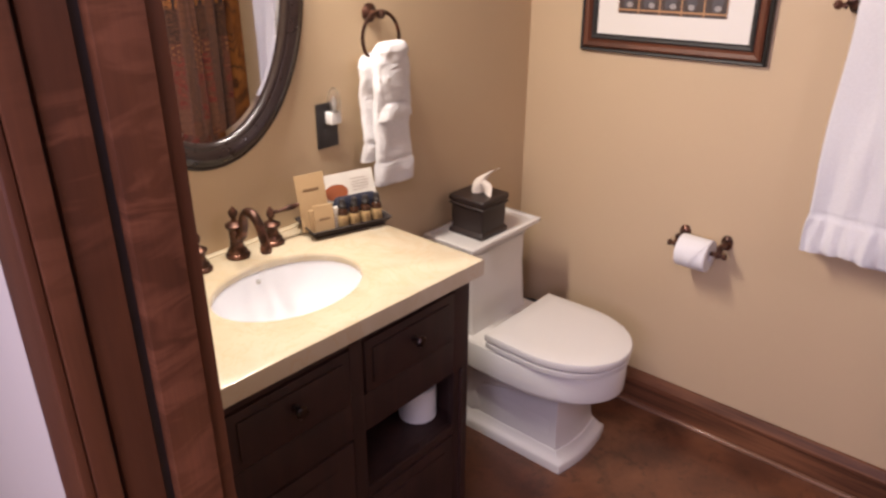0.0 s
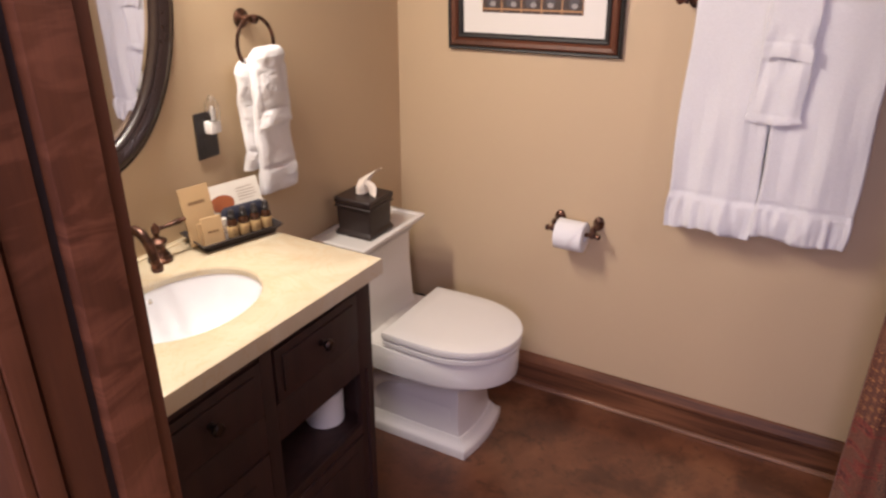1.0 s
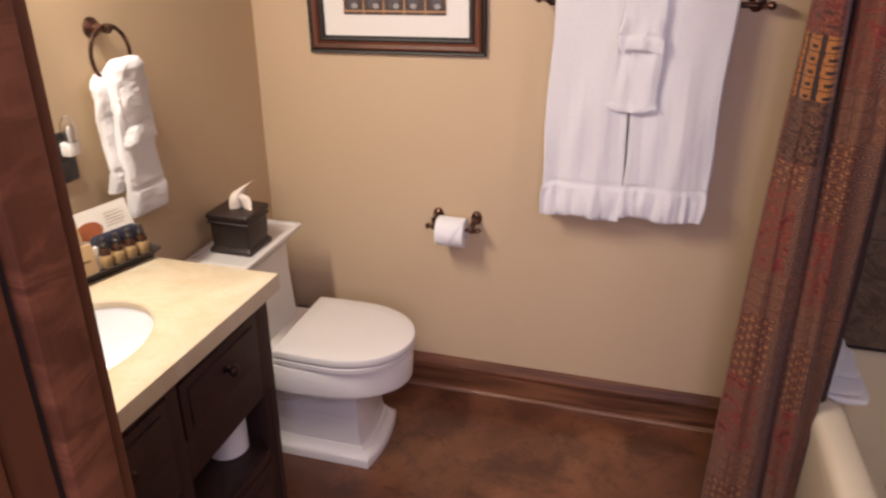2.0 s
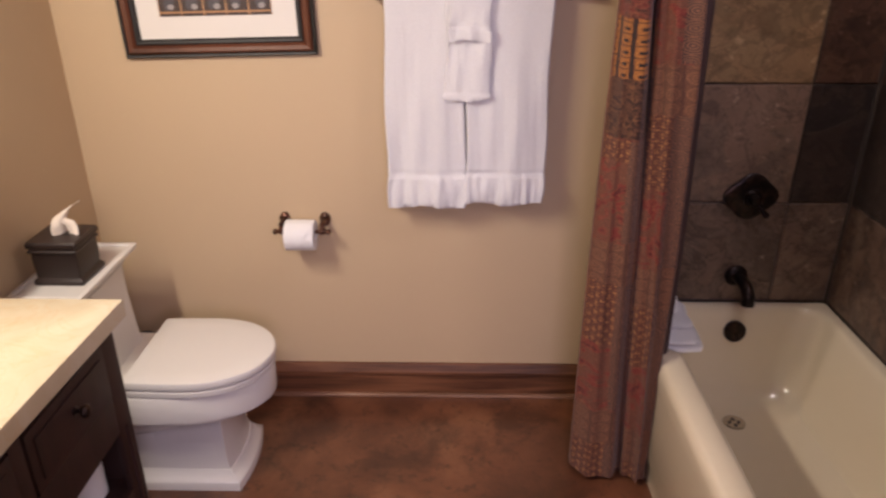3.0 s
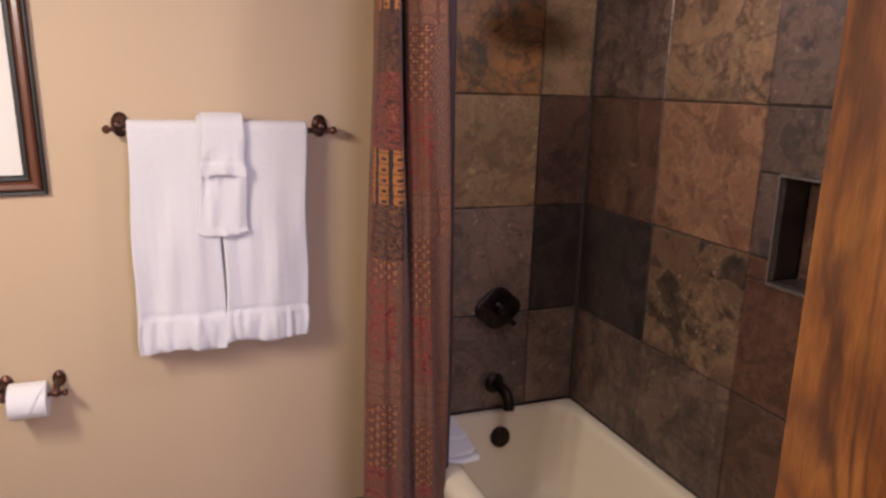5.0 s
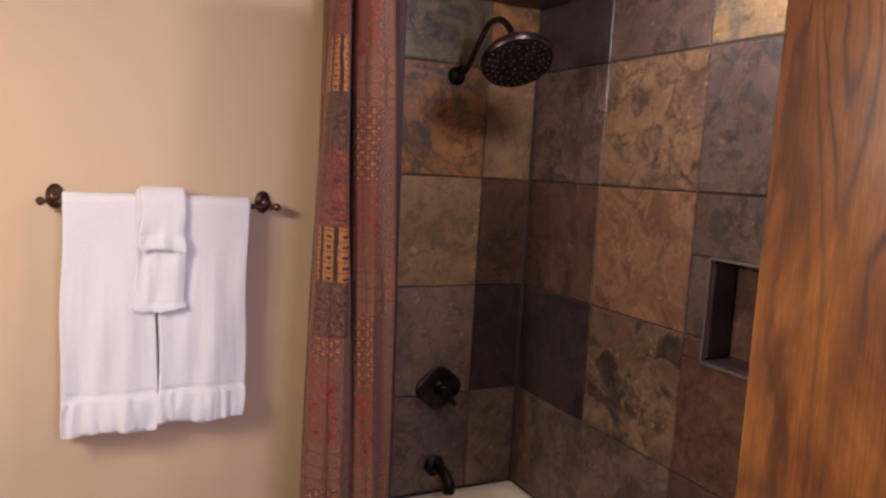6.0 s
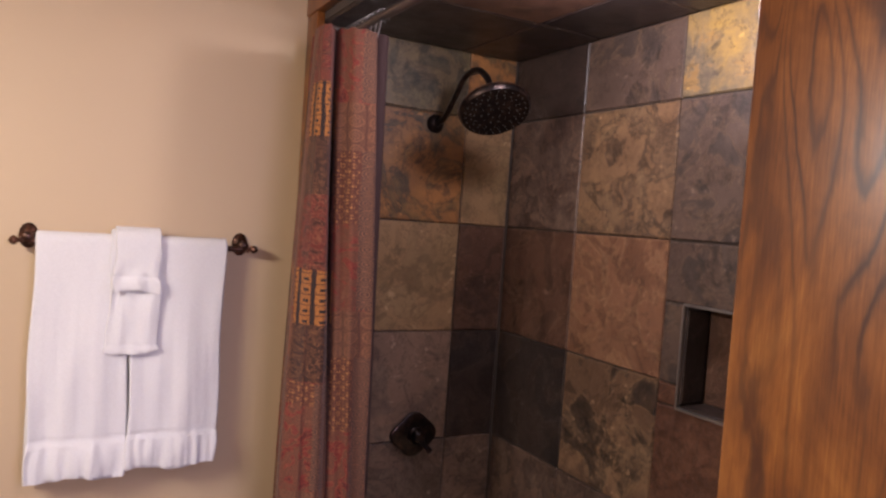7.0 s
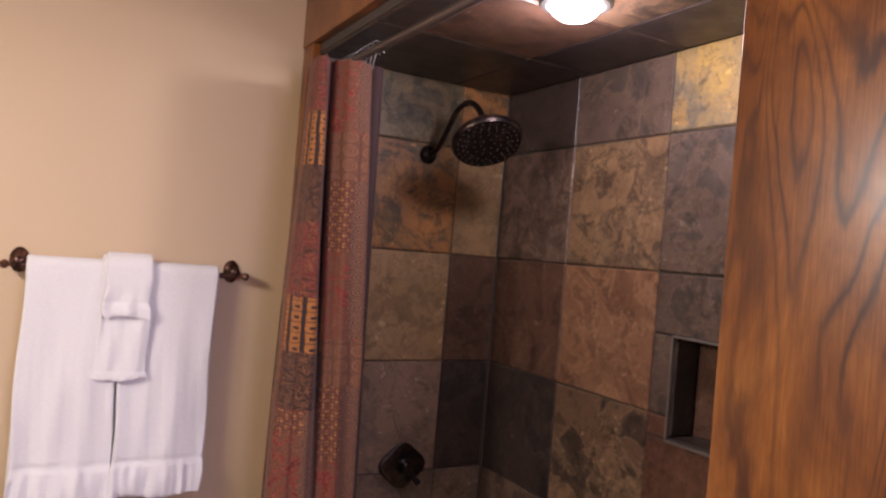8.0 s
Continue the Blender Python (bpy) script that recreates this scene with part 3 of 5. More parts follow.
# ---- bathtub ----
def bathtub():
    x0, x1, y0, y1, top = 2.003, TILE_X - 0.004, FOOT_Y + 0.004, TILE_Y - 0.004, 0.50
    t = thing("bathtub", ((x0 + x1) / 2, (y0 + y1) / 2, 0), "biscuit enamelled bathtub built into a slate alcove", "bathtub")
    n = 10
    loops = []
    for inset, z, r in ((0.0, 0.0, 0.012), (0.0, 0.08, 0.012), (-0.012, 0.11, 0.014), (-0.012, 0.40, 0.016), (-0.018, 0.455, 0.02), (-0.012, 0.485, 0.02), (0.004, 0.50, 0.02)):
        loops.append(rounded(x0 + inset, x1, y0, y1, r, z, n))
    # rim to basin: front, wall, foot and tap-end margins
    for f, w, foot, tap, z, r in ((0.058, 0.030, 0.07, 0.022, 0.501, 0.08), (0.074, 0.040, 0.085, 0.030, 0.494, 0.085), (0.084, 0.048, 0.10, 0.036, 0.472, 0.09),
                                  (0.112, 0.070, 0.18, 0.055, 0.33, 0.10), (0.138, 0.090, 0.26, 0.080, 0.20, 0.11), (0.185, 0.115, 0.32, 0.115, 0.145, 0.12), (0.25, 0.18, 0.40, 0.18, 0.130, 0.10)):
        loops.append(rounded(x0 + f, x1 - w, y0 + foot, y1 - tap, r, z, n))
    loops = [[Vector((p.x, p.y, p.z * 0.978)) for p in loop] for loop in loops]
    part("basin", loft(bmesh.new(), loops), TUB, t, angle=50)
    drain = part("drain", lathe(bmesh.new(), (2.339, -0.341, 0.128), (0, 0, 1), ((0.040, 0), (0.040, 0.004), (0.034, 0.006), (0.026, 0.004), (0.0, 0.004)), 28), CHROME, t, "chrome drain strainer")
    for a in range(4):
        d = Vector((math.cos(a * math.pi / 2), math.sin(a * math.pi / 2), 0)) * 0.016 + Vector((2.339, -0.341, 0.1332))
        part("drain_hole", lathe(bmesh.new(), d, (0, 0, 1), ((0.007, 0), (0.007, 0.0006), (0, 0.0008)), 10), BLACK, drain)
    ov = part("overflow_plate", lathe(bmesh.new(), (2.363, -0.150, 0.396), (0, -1, 0.18), ((0.040, -0.004), (0.040, 0.007), (0.034, 0.013), (0.012, 0.015), (0.0, 0.014)), 28), BLACK_BRONZE, t, "dark bronze overflow plate")
    part("overflow_lever", tube(bmesh.new(), [(2.363, -0.165, 0.396), (2.366, -0.176, 0.389), (2.370, -0.178, 0.373)], 0.004, 8), BLACK_BRONZE, ov)
    return t


bathtub()


# ---- toilet ----
def toilet():
    cy = -0.415
    t = thing("toilet", (0.40, cy, 0), "white one-piece porcelain toilet with closed lid", "toilet")
    # plinth and pedestal
    def rect(x0, x1, hw, r, z):
        return rounded(x0, x1, cy - hw, cy + hw, r, z, 6)

    def foot(x0, x1, hw, bow, z):
        """A rectangle with a bowed front."""
        pts = [(x0, cy + hw), (x0, cy - hw)]
        m = 10
        for i in range(m + 1):
            s = -1 + 2 * i / m
            pts.append((x1 + bow * (1 - s * s), cy + hw * s))
        return [Vector((x, y, z)) for x, y in pts]
    bm = bmesh.new()
    loft(bm, [foot(0.10, 0.605, 0.158, 0.020, 0.0), foot(0.10, 0.605, 0.158, 0.020, 0.030), foot(0.10, 0.600, 0.153, 0.020, 0.037), foot(0.10, 0.590, 0.146, 0.019, 0.043),
              foot(0.10, 0.580, 0.136, 0.018, 0.056), foot(0.10, 0.574, 0.130, 0.017, 0.068)])
    part("plinth", bm, PORCELAIN, t, angle=50)
    bm = bmesh.new()
    loft(bm, [foot(0.33, 0.572, 0.129, 0.016, 0.060), foot(0.33, 0.564, 0.123, 0.015, 0.088), foot(0.33, 0.560, 0.120, 0.015, 0.13), foot(0.32, 0.556, 0.118, 0.015, 0.30)])
    part("pedestal", bm, PORCELAIN, t, angle=40)
    bm = bmesh.new()
    loft(bm, [foot(0.09, 0.535, 0.128, 0.014, 0.058), foot(0.09, 0.530, 0.122, 0.014, 0.088), foot(0.09, 0.525, 0.119, 0.014, 0.190), foot(0.10, 0.515, 0.110, 0.013, 0.206), foot(0.13, 0.49, 0.08, 0.01, 0.212)])
    part("skirt", bm, PORCELAIN, t, angle=40)
    # trapway relief on both flanks
    for s in (-1, 1):
        pts = curve_points([(0.40, cy + s * 0.06, 0.26), (0.30, cy + s * 0.078, 0.255), (0.21, cy + s * 0.080, 0.23), (0.16, cy + s * 0.078, 0.15), (0.20, cy + s * 0.076, 0.07)], 6)
        part("trapway", tube(bmesh.new(), pts, [0.060] * (len(pts) - 1) + [0.056], 16), PORCELAIN, t, angle=60)
    part("rear_column", loft(bmesh.new(), [rect(0.06, 0.30, 0.095, 0.03, 0.05), rect(0.05, 0.30, 0.10, 0.03, 0.22), rect(0.04, 0.32, 0.13, 0.03, 0.30)]), PORCELAIN, t, angle=50)

    def dee(back, nose, hw, z, back_hw=None, n=36):
        """Square-backed oval seat outline."""
        back_hw = back_hw or hw * 0.97
        mid = back + (nose - back) * 0.40
        pts = []
        for i in range(n + 1):
            a = -math.pi / 2 + math.pi * i / n
            pts.append((mid + (nose - mid) * math.cos(a) ** 0.92 if math.cos(a) > 0 else mid, cy + hw * math.sin(a)))
        for i in range(1, 7):
            s = i / 6
            pts.append((mid + (back - mid) * s, cy + hw + (back_hw - hw) * s * s))
        for i in range(6, 0, -1):
            s = i / 6
            pts.append((mid + (back - mid) * s, cy - hw - (back_hw - hw) * s * s))
        return [Vector((x, y, z)) for x, y in pts]
    part("bowl", loft(bmesh.new(), [dee(0.26, 0.57, 0.105, 0.235), dee(0.24, 0.625, 0.140, 0.272), dee(0.22, 0.686, 0.180, 0.296), dee(0.21, 0.712, 0.197, 0.304), dee(0.20, 0.7205, 0.2022, 0.311), dee(0.20, 0.7225, 0.2033, 0.321),
                                    dee(0.20, 0.722, 0.203, 0.402), dee(0.20, 0.718, 0.200, 0.410), dee(0.20, 0.70, 0.185, 0.412)]), PORCELAIN, t, angle=30)
    part("seat", loft(bmesh.new(), [dee(0.306, 0.700, 0.180, 0.4125), dee(0.306, 0.700, 0.180, 0.4178), dee(0.298, 0.727, 0.204, 0.4180), dee(0.297, 0.728, 0.205, 0.434), dee(0.298, 0.726, 0.203, 0.4372), dee(0.304, 0.712, 0.192, 0.438)]), PORCELAIN, t, angle=28)
    part("lid", loft(bmesh.new(), [dee(0.306, 0.700, 0.180, 0.4382), dee(0.306, 0.700, 0.180, 0.4435), dee(0.293, 0.730, 0.205, 0.4438), dee(0.293, 0.731, 0.206, 0.447), dee(0.293, 0.731, 0.206, 0.463), dee(0.295, 0.728, 0.204, 0.469), dee(0.302, 0.715, 0.194, 0.472), dee(0.35, 0.66, 0.15, 0.473)]), PORCELAIN, t, angle=28)
    for s in (-1, 1):
        part("hinge", one_box(0.270, 0.305, cy + s * 0.085 - 0.022, cy + s * 0.085 + 0.022, 0.412, 0.438, bevel=0.006), PORCELAIN, t)
    part("deck", loft(bmesh.new(), [rect(0.03, 0.34, 0.165, 0.03, 0.296), rect(0.02, 0.355, 0.190, 0.03, 0.308), rect(0.02, 0.36, 0.1975, 0.03, 0.320), rect(0.02, 0.345, 0.1975, 0.03, 0.403), rect(0.02, 0.30, 0.19, 0.03, 0.415)]), PORCELAIN, t, angle=50)
    # tank, flared cornice and tray-topped lid
    part("tank", loft(bmesh.new(), [rect(0.015, 0.222, 0.172, 0.018, 0.40), rect(0.015, 0.208, 0.168, 0.018, 0.44), rect(0.015, 0.196, 0.166, 0.018, 0.60), rect(0.015, 0.196, 0.167, 0.018, 0.705),
                                    rect(0.015, 0.200, 0.170, 0.018, 0.712)]), PORCELAIN, t, angle=50)
    part("tank_lid", loft(bmesh.new(), [rect(0.012, 0.199, 0.170, 0.010, 0.713), rect(0.012, 0.205, 0.176, 0.010, 0.726), rect(0.012, 0.222, 0.190, 0.010, 0.745), rect(0.010, 0.236, 0.202, 0.008, 0.752),
                                        rect(0.010, 0.238, 0.204, 0.008, 0.766), rect(0.013, 0.235, 0.201, 0.007, 0.7685), rect(0.024, 0.222, 0.188, 0.006, 0.7685), rect(0.028, 0.217, 0.183, 0.006, 0.762)]), PORCELAIN, t, angle=40)
    return t


toilet()


# ---- vanity ----
VY0, VY1, VX = -1.835, -0.979, 0.556
CT = 0.968


def countertop():
    t = thing("countertop", (0.28, -1.41, CT - 0.048), "cream veined stone countertop with an oval sink cutout", "countertop")
    cx, cy, ax, ay, n = 0.288, -1.402, 0.148, 0.195, 64
    x0, x1, y0, y1 = 0.002, VX, VY0, VY1
    ang = sorted({2 * math.pi * i / n for i in range(n)} | {math.atan2(b - cy, a - cx) % (2 * math.pi) for a in (x0, x1) for b in (y0, y1)})

    def outer(a, inset):
        c, s = math.cos(a), math.sin(a)
        k = min((x1 - inset - cx) / c if c > 1e-9 else (x0 + inset - cx) / c if c < -1e-9 else 9, (y1 - inset - cy) / s if s > 1e-9 else (y0 + inset - cy) / s if s < -1e-9 else 9)
        return cx + c * k, cy + s * k
    inner = lambda a, g: (cx + (ax + g) * math.cos(a), cy + (ay + g) * math.sin(a))
    rows = [("i", 0.0, -0.021), ("i", 0.0, -0.006), ("i", 0.004, -0.001), ("i", 0.007, 0), ("o", 0.004, 0), ("o", 0.001, -0.0015), ("o", 0, -0.005), ("o", 0, -0.045), ("o", 0.003, -0.048), ("o", 0.02, -0.048), ("o", 0.022, -0.021), ("i", 0.0, -0.021)]
    loops = []
    for k, g, dz in rows:
        loops.append([Vector((*(inner(a, g) if k == "i" else outer(a, g)), CT + dz)) for a in ang])
    for p in (p for loop in loops for p in loop if p.x > 0.45):
        p.x += 0.026 * (p.y - y1)      # the front runs a little out of square
    part("slab", loft(bmesh.new(), loops, caps=False), STONE, t, angle=30)
    part("back_strip", one_box(0.0005, 0.022, y0 + 0.004, y1 - 0.004, CT - 0.001, CT + 0.003, bevel=0.0012), STONE, t)
    # undermount bowl
    prof = [(1.06, -0.030), (1.05, -0.0215), (1.01, -0.0225), (0.985, -0.035), (0.95, -0.07), (0.86, -0.125), (0.68, -0.155), (0.42, -0.168), (0.14, -0.171), (0.05, -0.172)]
    s = thing("sink", (cx, cy, CT - 0.175), "white oval undermount china sink", "sink")
    loops = [[Vector((cx + ax * k * math.cos(a), cy + ay * k * math.sin(a), CT + dz)) for a in ang] for k, dz in prof[1:]]
    part("bowl", loft(bmesh.new(), loops, caps=False), SINK, s, angle=60)
    part("drain", lathe(bmesh.new(), (cx - 0.01, cy, CT - 0.173), (0, 0, 1), ((0.028, 0), (0.028, 0.004), (0.022, 0.006), (0, 0.005)), 24), BRONZE, s, "bronze sink drain")
    part("overflow_hole", lathe(bmesh.new(), (cx - ax * 0.975, cy + 0.01, CT - 0.046), (1, 0, 0.25), ((0.007, -0.004), (0.007, 0.001), (0.004, 0.0015), (0, 0.0)), 14), CHROME, s)


def knob(parent, y, z, x):
    return part("knob", lathe(bmesh.new(), (x, y, z), (1, 0, 0), ((0.010, 0), (0.010, 0.003), (0.005, 0.006), (0.006, 0.014), (0.014, 0.019), (0.016, 0.025), (0.012, 0.031), (0, 0.033)), 18), BLACK_BRONZE, parent, "dark bronze knob")


def vanity():
    t = thing("vanity_cabinet", (0.27, -1.41, 0), "espresso-stained wooden vanity with drawers and open cubbies", "cabinet")
    y0, y1, xf, top = VY0 + 0.016, VY1 - 0.016, 0.522, CT - 0.0485
    part("side_panel", one_box(0.004, xf - 0.02, y1 - 0.02, y1, 0, top, bevel=0.002), ESPRESSO, t)
    part("side_panel", one_box(0.004, xf - 0.02, y0, y0 + 0.02, 0, top, bevel=0.002), ESPRESSO, t)
    part("back_panel", one_box(0.004, 0.016, y0 + 0.021, y1 - 0.021, 0.06, top), ESPRESSO, t)
    mid = (y0 + y1) / 2
    for a, b in ((y1 - 0.062, y1), (mid - 0.020, mid + 0.020), (y0, y0 + 0.062)):
        part("stile", one_box(xf - 0.019, xf, a, b, 0, top, bevel=0.002), ESPRESSO, t)
    for z0, z1 in ((top - 0.024, top), (0.640, 0.745), (0.08, 0.13)):
        for a, b in ((mid + 0.0205, y1 - 0.0625), (y0 + 0.0625, mid - 0.0205)):
            part("rail", one_box(xf - 0.019, xf, a, b, z0, z1, bevel=0.002), ESPRESSO, t)
    for a, b in ((mid + 0.024, y1 - 0.066), (y0 + 0.066, mid - 0.024)):
        d = part("drawer_front", one_box(xf - 0.017, xf + 0.004, a, b, 0.749, top - 0.028, bevel=0.003), ESPRESSO, t)
        part("panel_frame", one_box(xf + 0.0035, xf + 0.009, a + 0.022, b - 0.022, 0.771, top - 0.050, bevel=0.003), ESPRESSO, d)
        knob(d, (a + b) / 2, 0.83, xf + 0.009)
    part("shelf", one_box(0.02, xf - 0.02, y0 + 0.021, y1 - 0.021, 0.44, 0.46, bevel=0.0015), ESPRESSO, t)
    part("bottom_shelf", one_box(0.02, xf - 0.02, y0 + 0.021, y1 - 0.021, 0.11, 0.13, bevel=0.0015), ESPRESSO, t)
    part("divider", one_box(0.02, xf - 0.02, mid - 0.009, mid + 0.009, 0.1305, 0.439), ESPRESSO, t)
    d = part("lower_drawer", one_box(xf - 0.017, xf + 0.003, mid + 0.024, y1 - 0.066, 0.134, 0.428, bevel=0.003), ESPRESSO, t)
    part("panel_frame", one_box(xf + 0.0025, xf + 0.007, mid + 0.060, y1 - 0.102, 0.170, 0.392, bevel=0.003), ESPRESSO, d)
    part("shelf_rail", one_box(xf - 0.019, xf, mid + 0.0205, y1 - 0.0625, 0.432, 0.462, bevel=0.002), ESPRESSO, t)
    # post bead along the front corner
    for z0, z1 in ((0.13, 0.64),):
        part("corner_bead", tube(bmesh.new(), [(xf + 0.001, y1 - 0.032, z0), (xf + 0.001, y1 - 0.032, z1)], 0.006, 8), ESPRESSO, t)
    # lower door beside the cubby
    d = part("door", one_box(xf - 0.017, xf + 0.003, y0 + 0.066, mid - 0.024, 0.134, 0.636, bevel=0.003), ESPRESSO, t)
    part("door_panel", one_box(xf + 0.0025, xf + 0.007, y0 + 0.120, mid - 0.078, 0.19, 0.585, bevel=0.003), ESPRESSO, d)


vanity()
countertop()
# ---- framed picture ----
def picture():
    x0, x1, z0, z1, yb = 0.230, 0.873, 1.361, 2.03, -0.001
    t = thing("framed_picture", ((x0 + x1) / 2, yb, z0), "framed print of stacked bottles, wide white mat, brown wood frame", "picture")
    def rail(name, mat, a, b, proud, back=0.0):
        """Four mitred rails between the insets a and b."""
        sides = (((x0, z0), (x1, z0)), ((x1, z0), (x1, z1)), ((x1, z1), (x0, z1)), ((x0, z1), (x0, z0)))
        for (ax, az), (bx, bz) in sides:
            def corner(px, pz, i):
                return px + (i if px == x0 else -i), pz + (i if pz == z0 else -i)
            bm = bmesh.new()
            loops = []
            for px, pz in ((ax, az), (bx, bz)):
                o, m1, m2, n = corner(px, pz, a), corner(px, pz, a + (b - a) * 0.25), corner(px, pz, a + (b - a) * 0.7), corner(px, pz, b)
                loops.append([Vector((o[0], yb - back, o[1])), Vector((o[0], yb - proud * 0.8, o[1])), Vector((m1[0], yb - proud, m1[1])), Vector((m2[0], yb - proud * 0.92, m2[1])), Vector((n[0], yb - proud * 0.6, n[1])), Vector((n[0], yb - back, n[1]))])
            loft(bm, loops)
            part(name, bm, mat, t, angle=25)
    rail("outer_frame", FRAME_BLACK, 0.0, 0.014, 0.022)
    rail("frame_rail", FRAME_BROWN, 0.014, 0.041, 0.028)
    rail("inner_lip", FRAME_BLACK, 0.041, 0.060, 0.020)
    part("mat_board", one_box(x0 + 0.055, x1 - 0.055, yb - 0.0095, yb - 0.004, z0 + 0.055, z1 - 0.055), MAT_BOARD, t, "white mat board")
    px0, px1, pz0, pz1 = 0.365, 0.735, 1.492, 1.90
    p = part("print", one_box(px0, px1, yb - 0.0115, yb - 0.0100, pz0, pz1), PICTURE_DARK, t, "printed photograph of a wooden bottle rack")
    random.seed(5)
    nx, nz = 5, 5
    for i in range(nx + 1):
        x = px0 + (px1 - px0) * i / nx
        part("printed_post", one_box(max(x - 0.0025, px0), min(x + 0.0025, px1), yb - 0.0124, yb - 0.0117, pz0, pz1), PICTURE_WOOD, p)
    for k in range(nz):
        z = pz0 + 0.012 + (pz1 - pz0) * k / nz
        part("printed_shelf", one_box(px0, px1, yb - 0.0129, yb - 0.0122, z - 0.003, z + 0.003), PICTURE_WOOD, p)
        for i in range(nx):
            x = px0 + (px1 - px0) * (i + 0.5) / nx + random.uniform(-0.005, 0.005)
            lean = radians(random.uniform(-38, 38))
            for nm, mat, ex, ez, oz, y0 in (("printed_bottle", PICTURE_GREY, 0.017, 0.034, 0.038, 0.0117), ("printed_shine", PICTURE_LIGHT, 0.011, 0.009, 0.017, 0.0124)):
                bm = bmesh.new()
                lathe(bm, (0, yb - y0, 0), (0, -1, 0), ((1.0, 0), (1.0, 0.0005), (0, 0.0006)), 18)
                turn = lean if nm == "printed_bottle" else 0.0
                for v in bm.verts:
                    px, pz = v.co.x * ex, v.co.z * ez
                    v.co.x = min(max(x + (0.010 * math.sin(lean) if turn == 0 else 0) + px * math.cos(turn) + pz * math.sin(turn), px0), px1)
                    v.co.z = min(z + oz - px * math.sin(turn) + pz * math.cos(turn), pz1)
                part(nm, bm, mat, p)
    t.rotation_euler.y = radians(-1.3)      # hangs a little crooked
    return t


picture()


# ---- towel bar, ring, paper holder ----
def finial(bm, base, direction):
    lathe(bm, base, direction, ((0.010, 0), (0.011, 0.004), (0.006, 0.008), (0.006, 0.012), (0.012, 0.018), (0.0135, 0.024), (0.010, 0.031), (0.004, 0.035), (0, 0.036)), 16)


def rosette(bm, x, z, y=0.0, out=(0, -1, 0), r=0.026, reach=0.062):
    """An oval wall plate with a short turned post."""
    lathe(bm, (x, y, z), out, ((r, 0), (r, 0.005), (r * 0.86, 0.010), (r * 0.55, 0.014), (0.010, 0.022), (0.009, reach - 0.020), (0.014, reach - 0.012), (0.014, reach + 0.012), (0.008, reach + 0.016), (0, reach + 0.016)), 20)


def towel_bar():
    t = thing("towel_bar", (1.388, 0, 1.575), "oil-rubbed bronze towel bar with turned posts", "towel bar")
    z = 1.565
    for x, s in ((1.083, -1), (1.697, 1)):
        bm = bmesh.new()
        rosette(bm, x, z + 0.012, -0.001)
        for v in bm.verts:
            if v.co.y > -0.02:
                v.co.z = z + 0.012 + (v.co.z - z - 0.012) * 1.45
        p = part("post", bm, BRONZE, t)
        bm = bmesh.new()
        finial(bm, (x + s * 0.012, -0.064, z), (s, 0, 0))
        part("finial", bm, BRONZE, p)
    part("bar", tube(bmesh.new(), [(1.083, -0.064, z), (1.697, -0.064, z)], 0.0085, 14), BRONZE, t)


towel_bar()


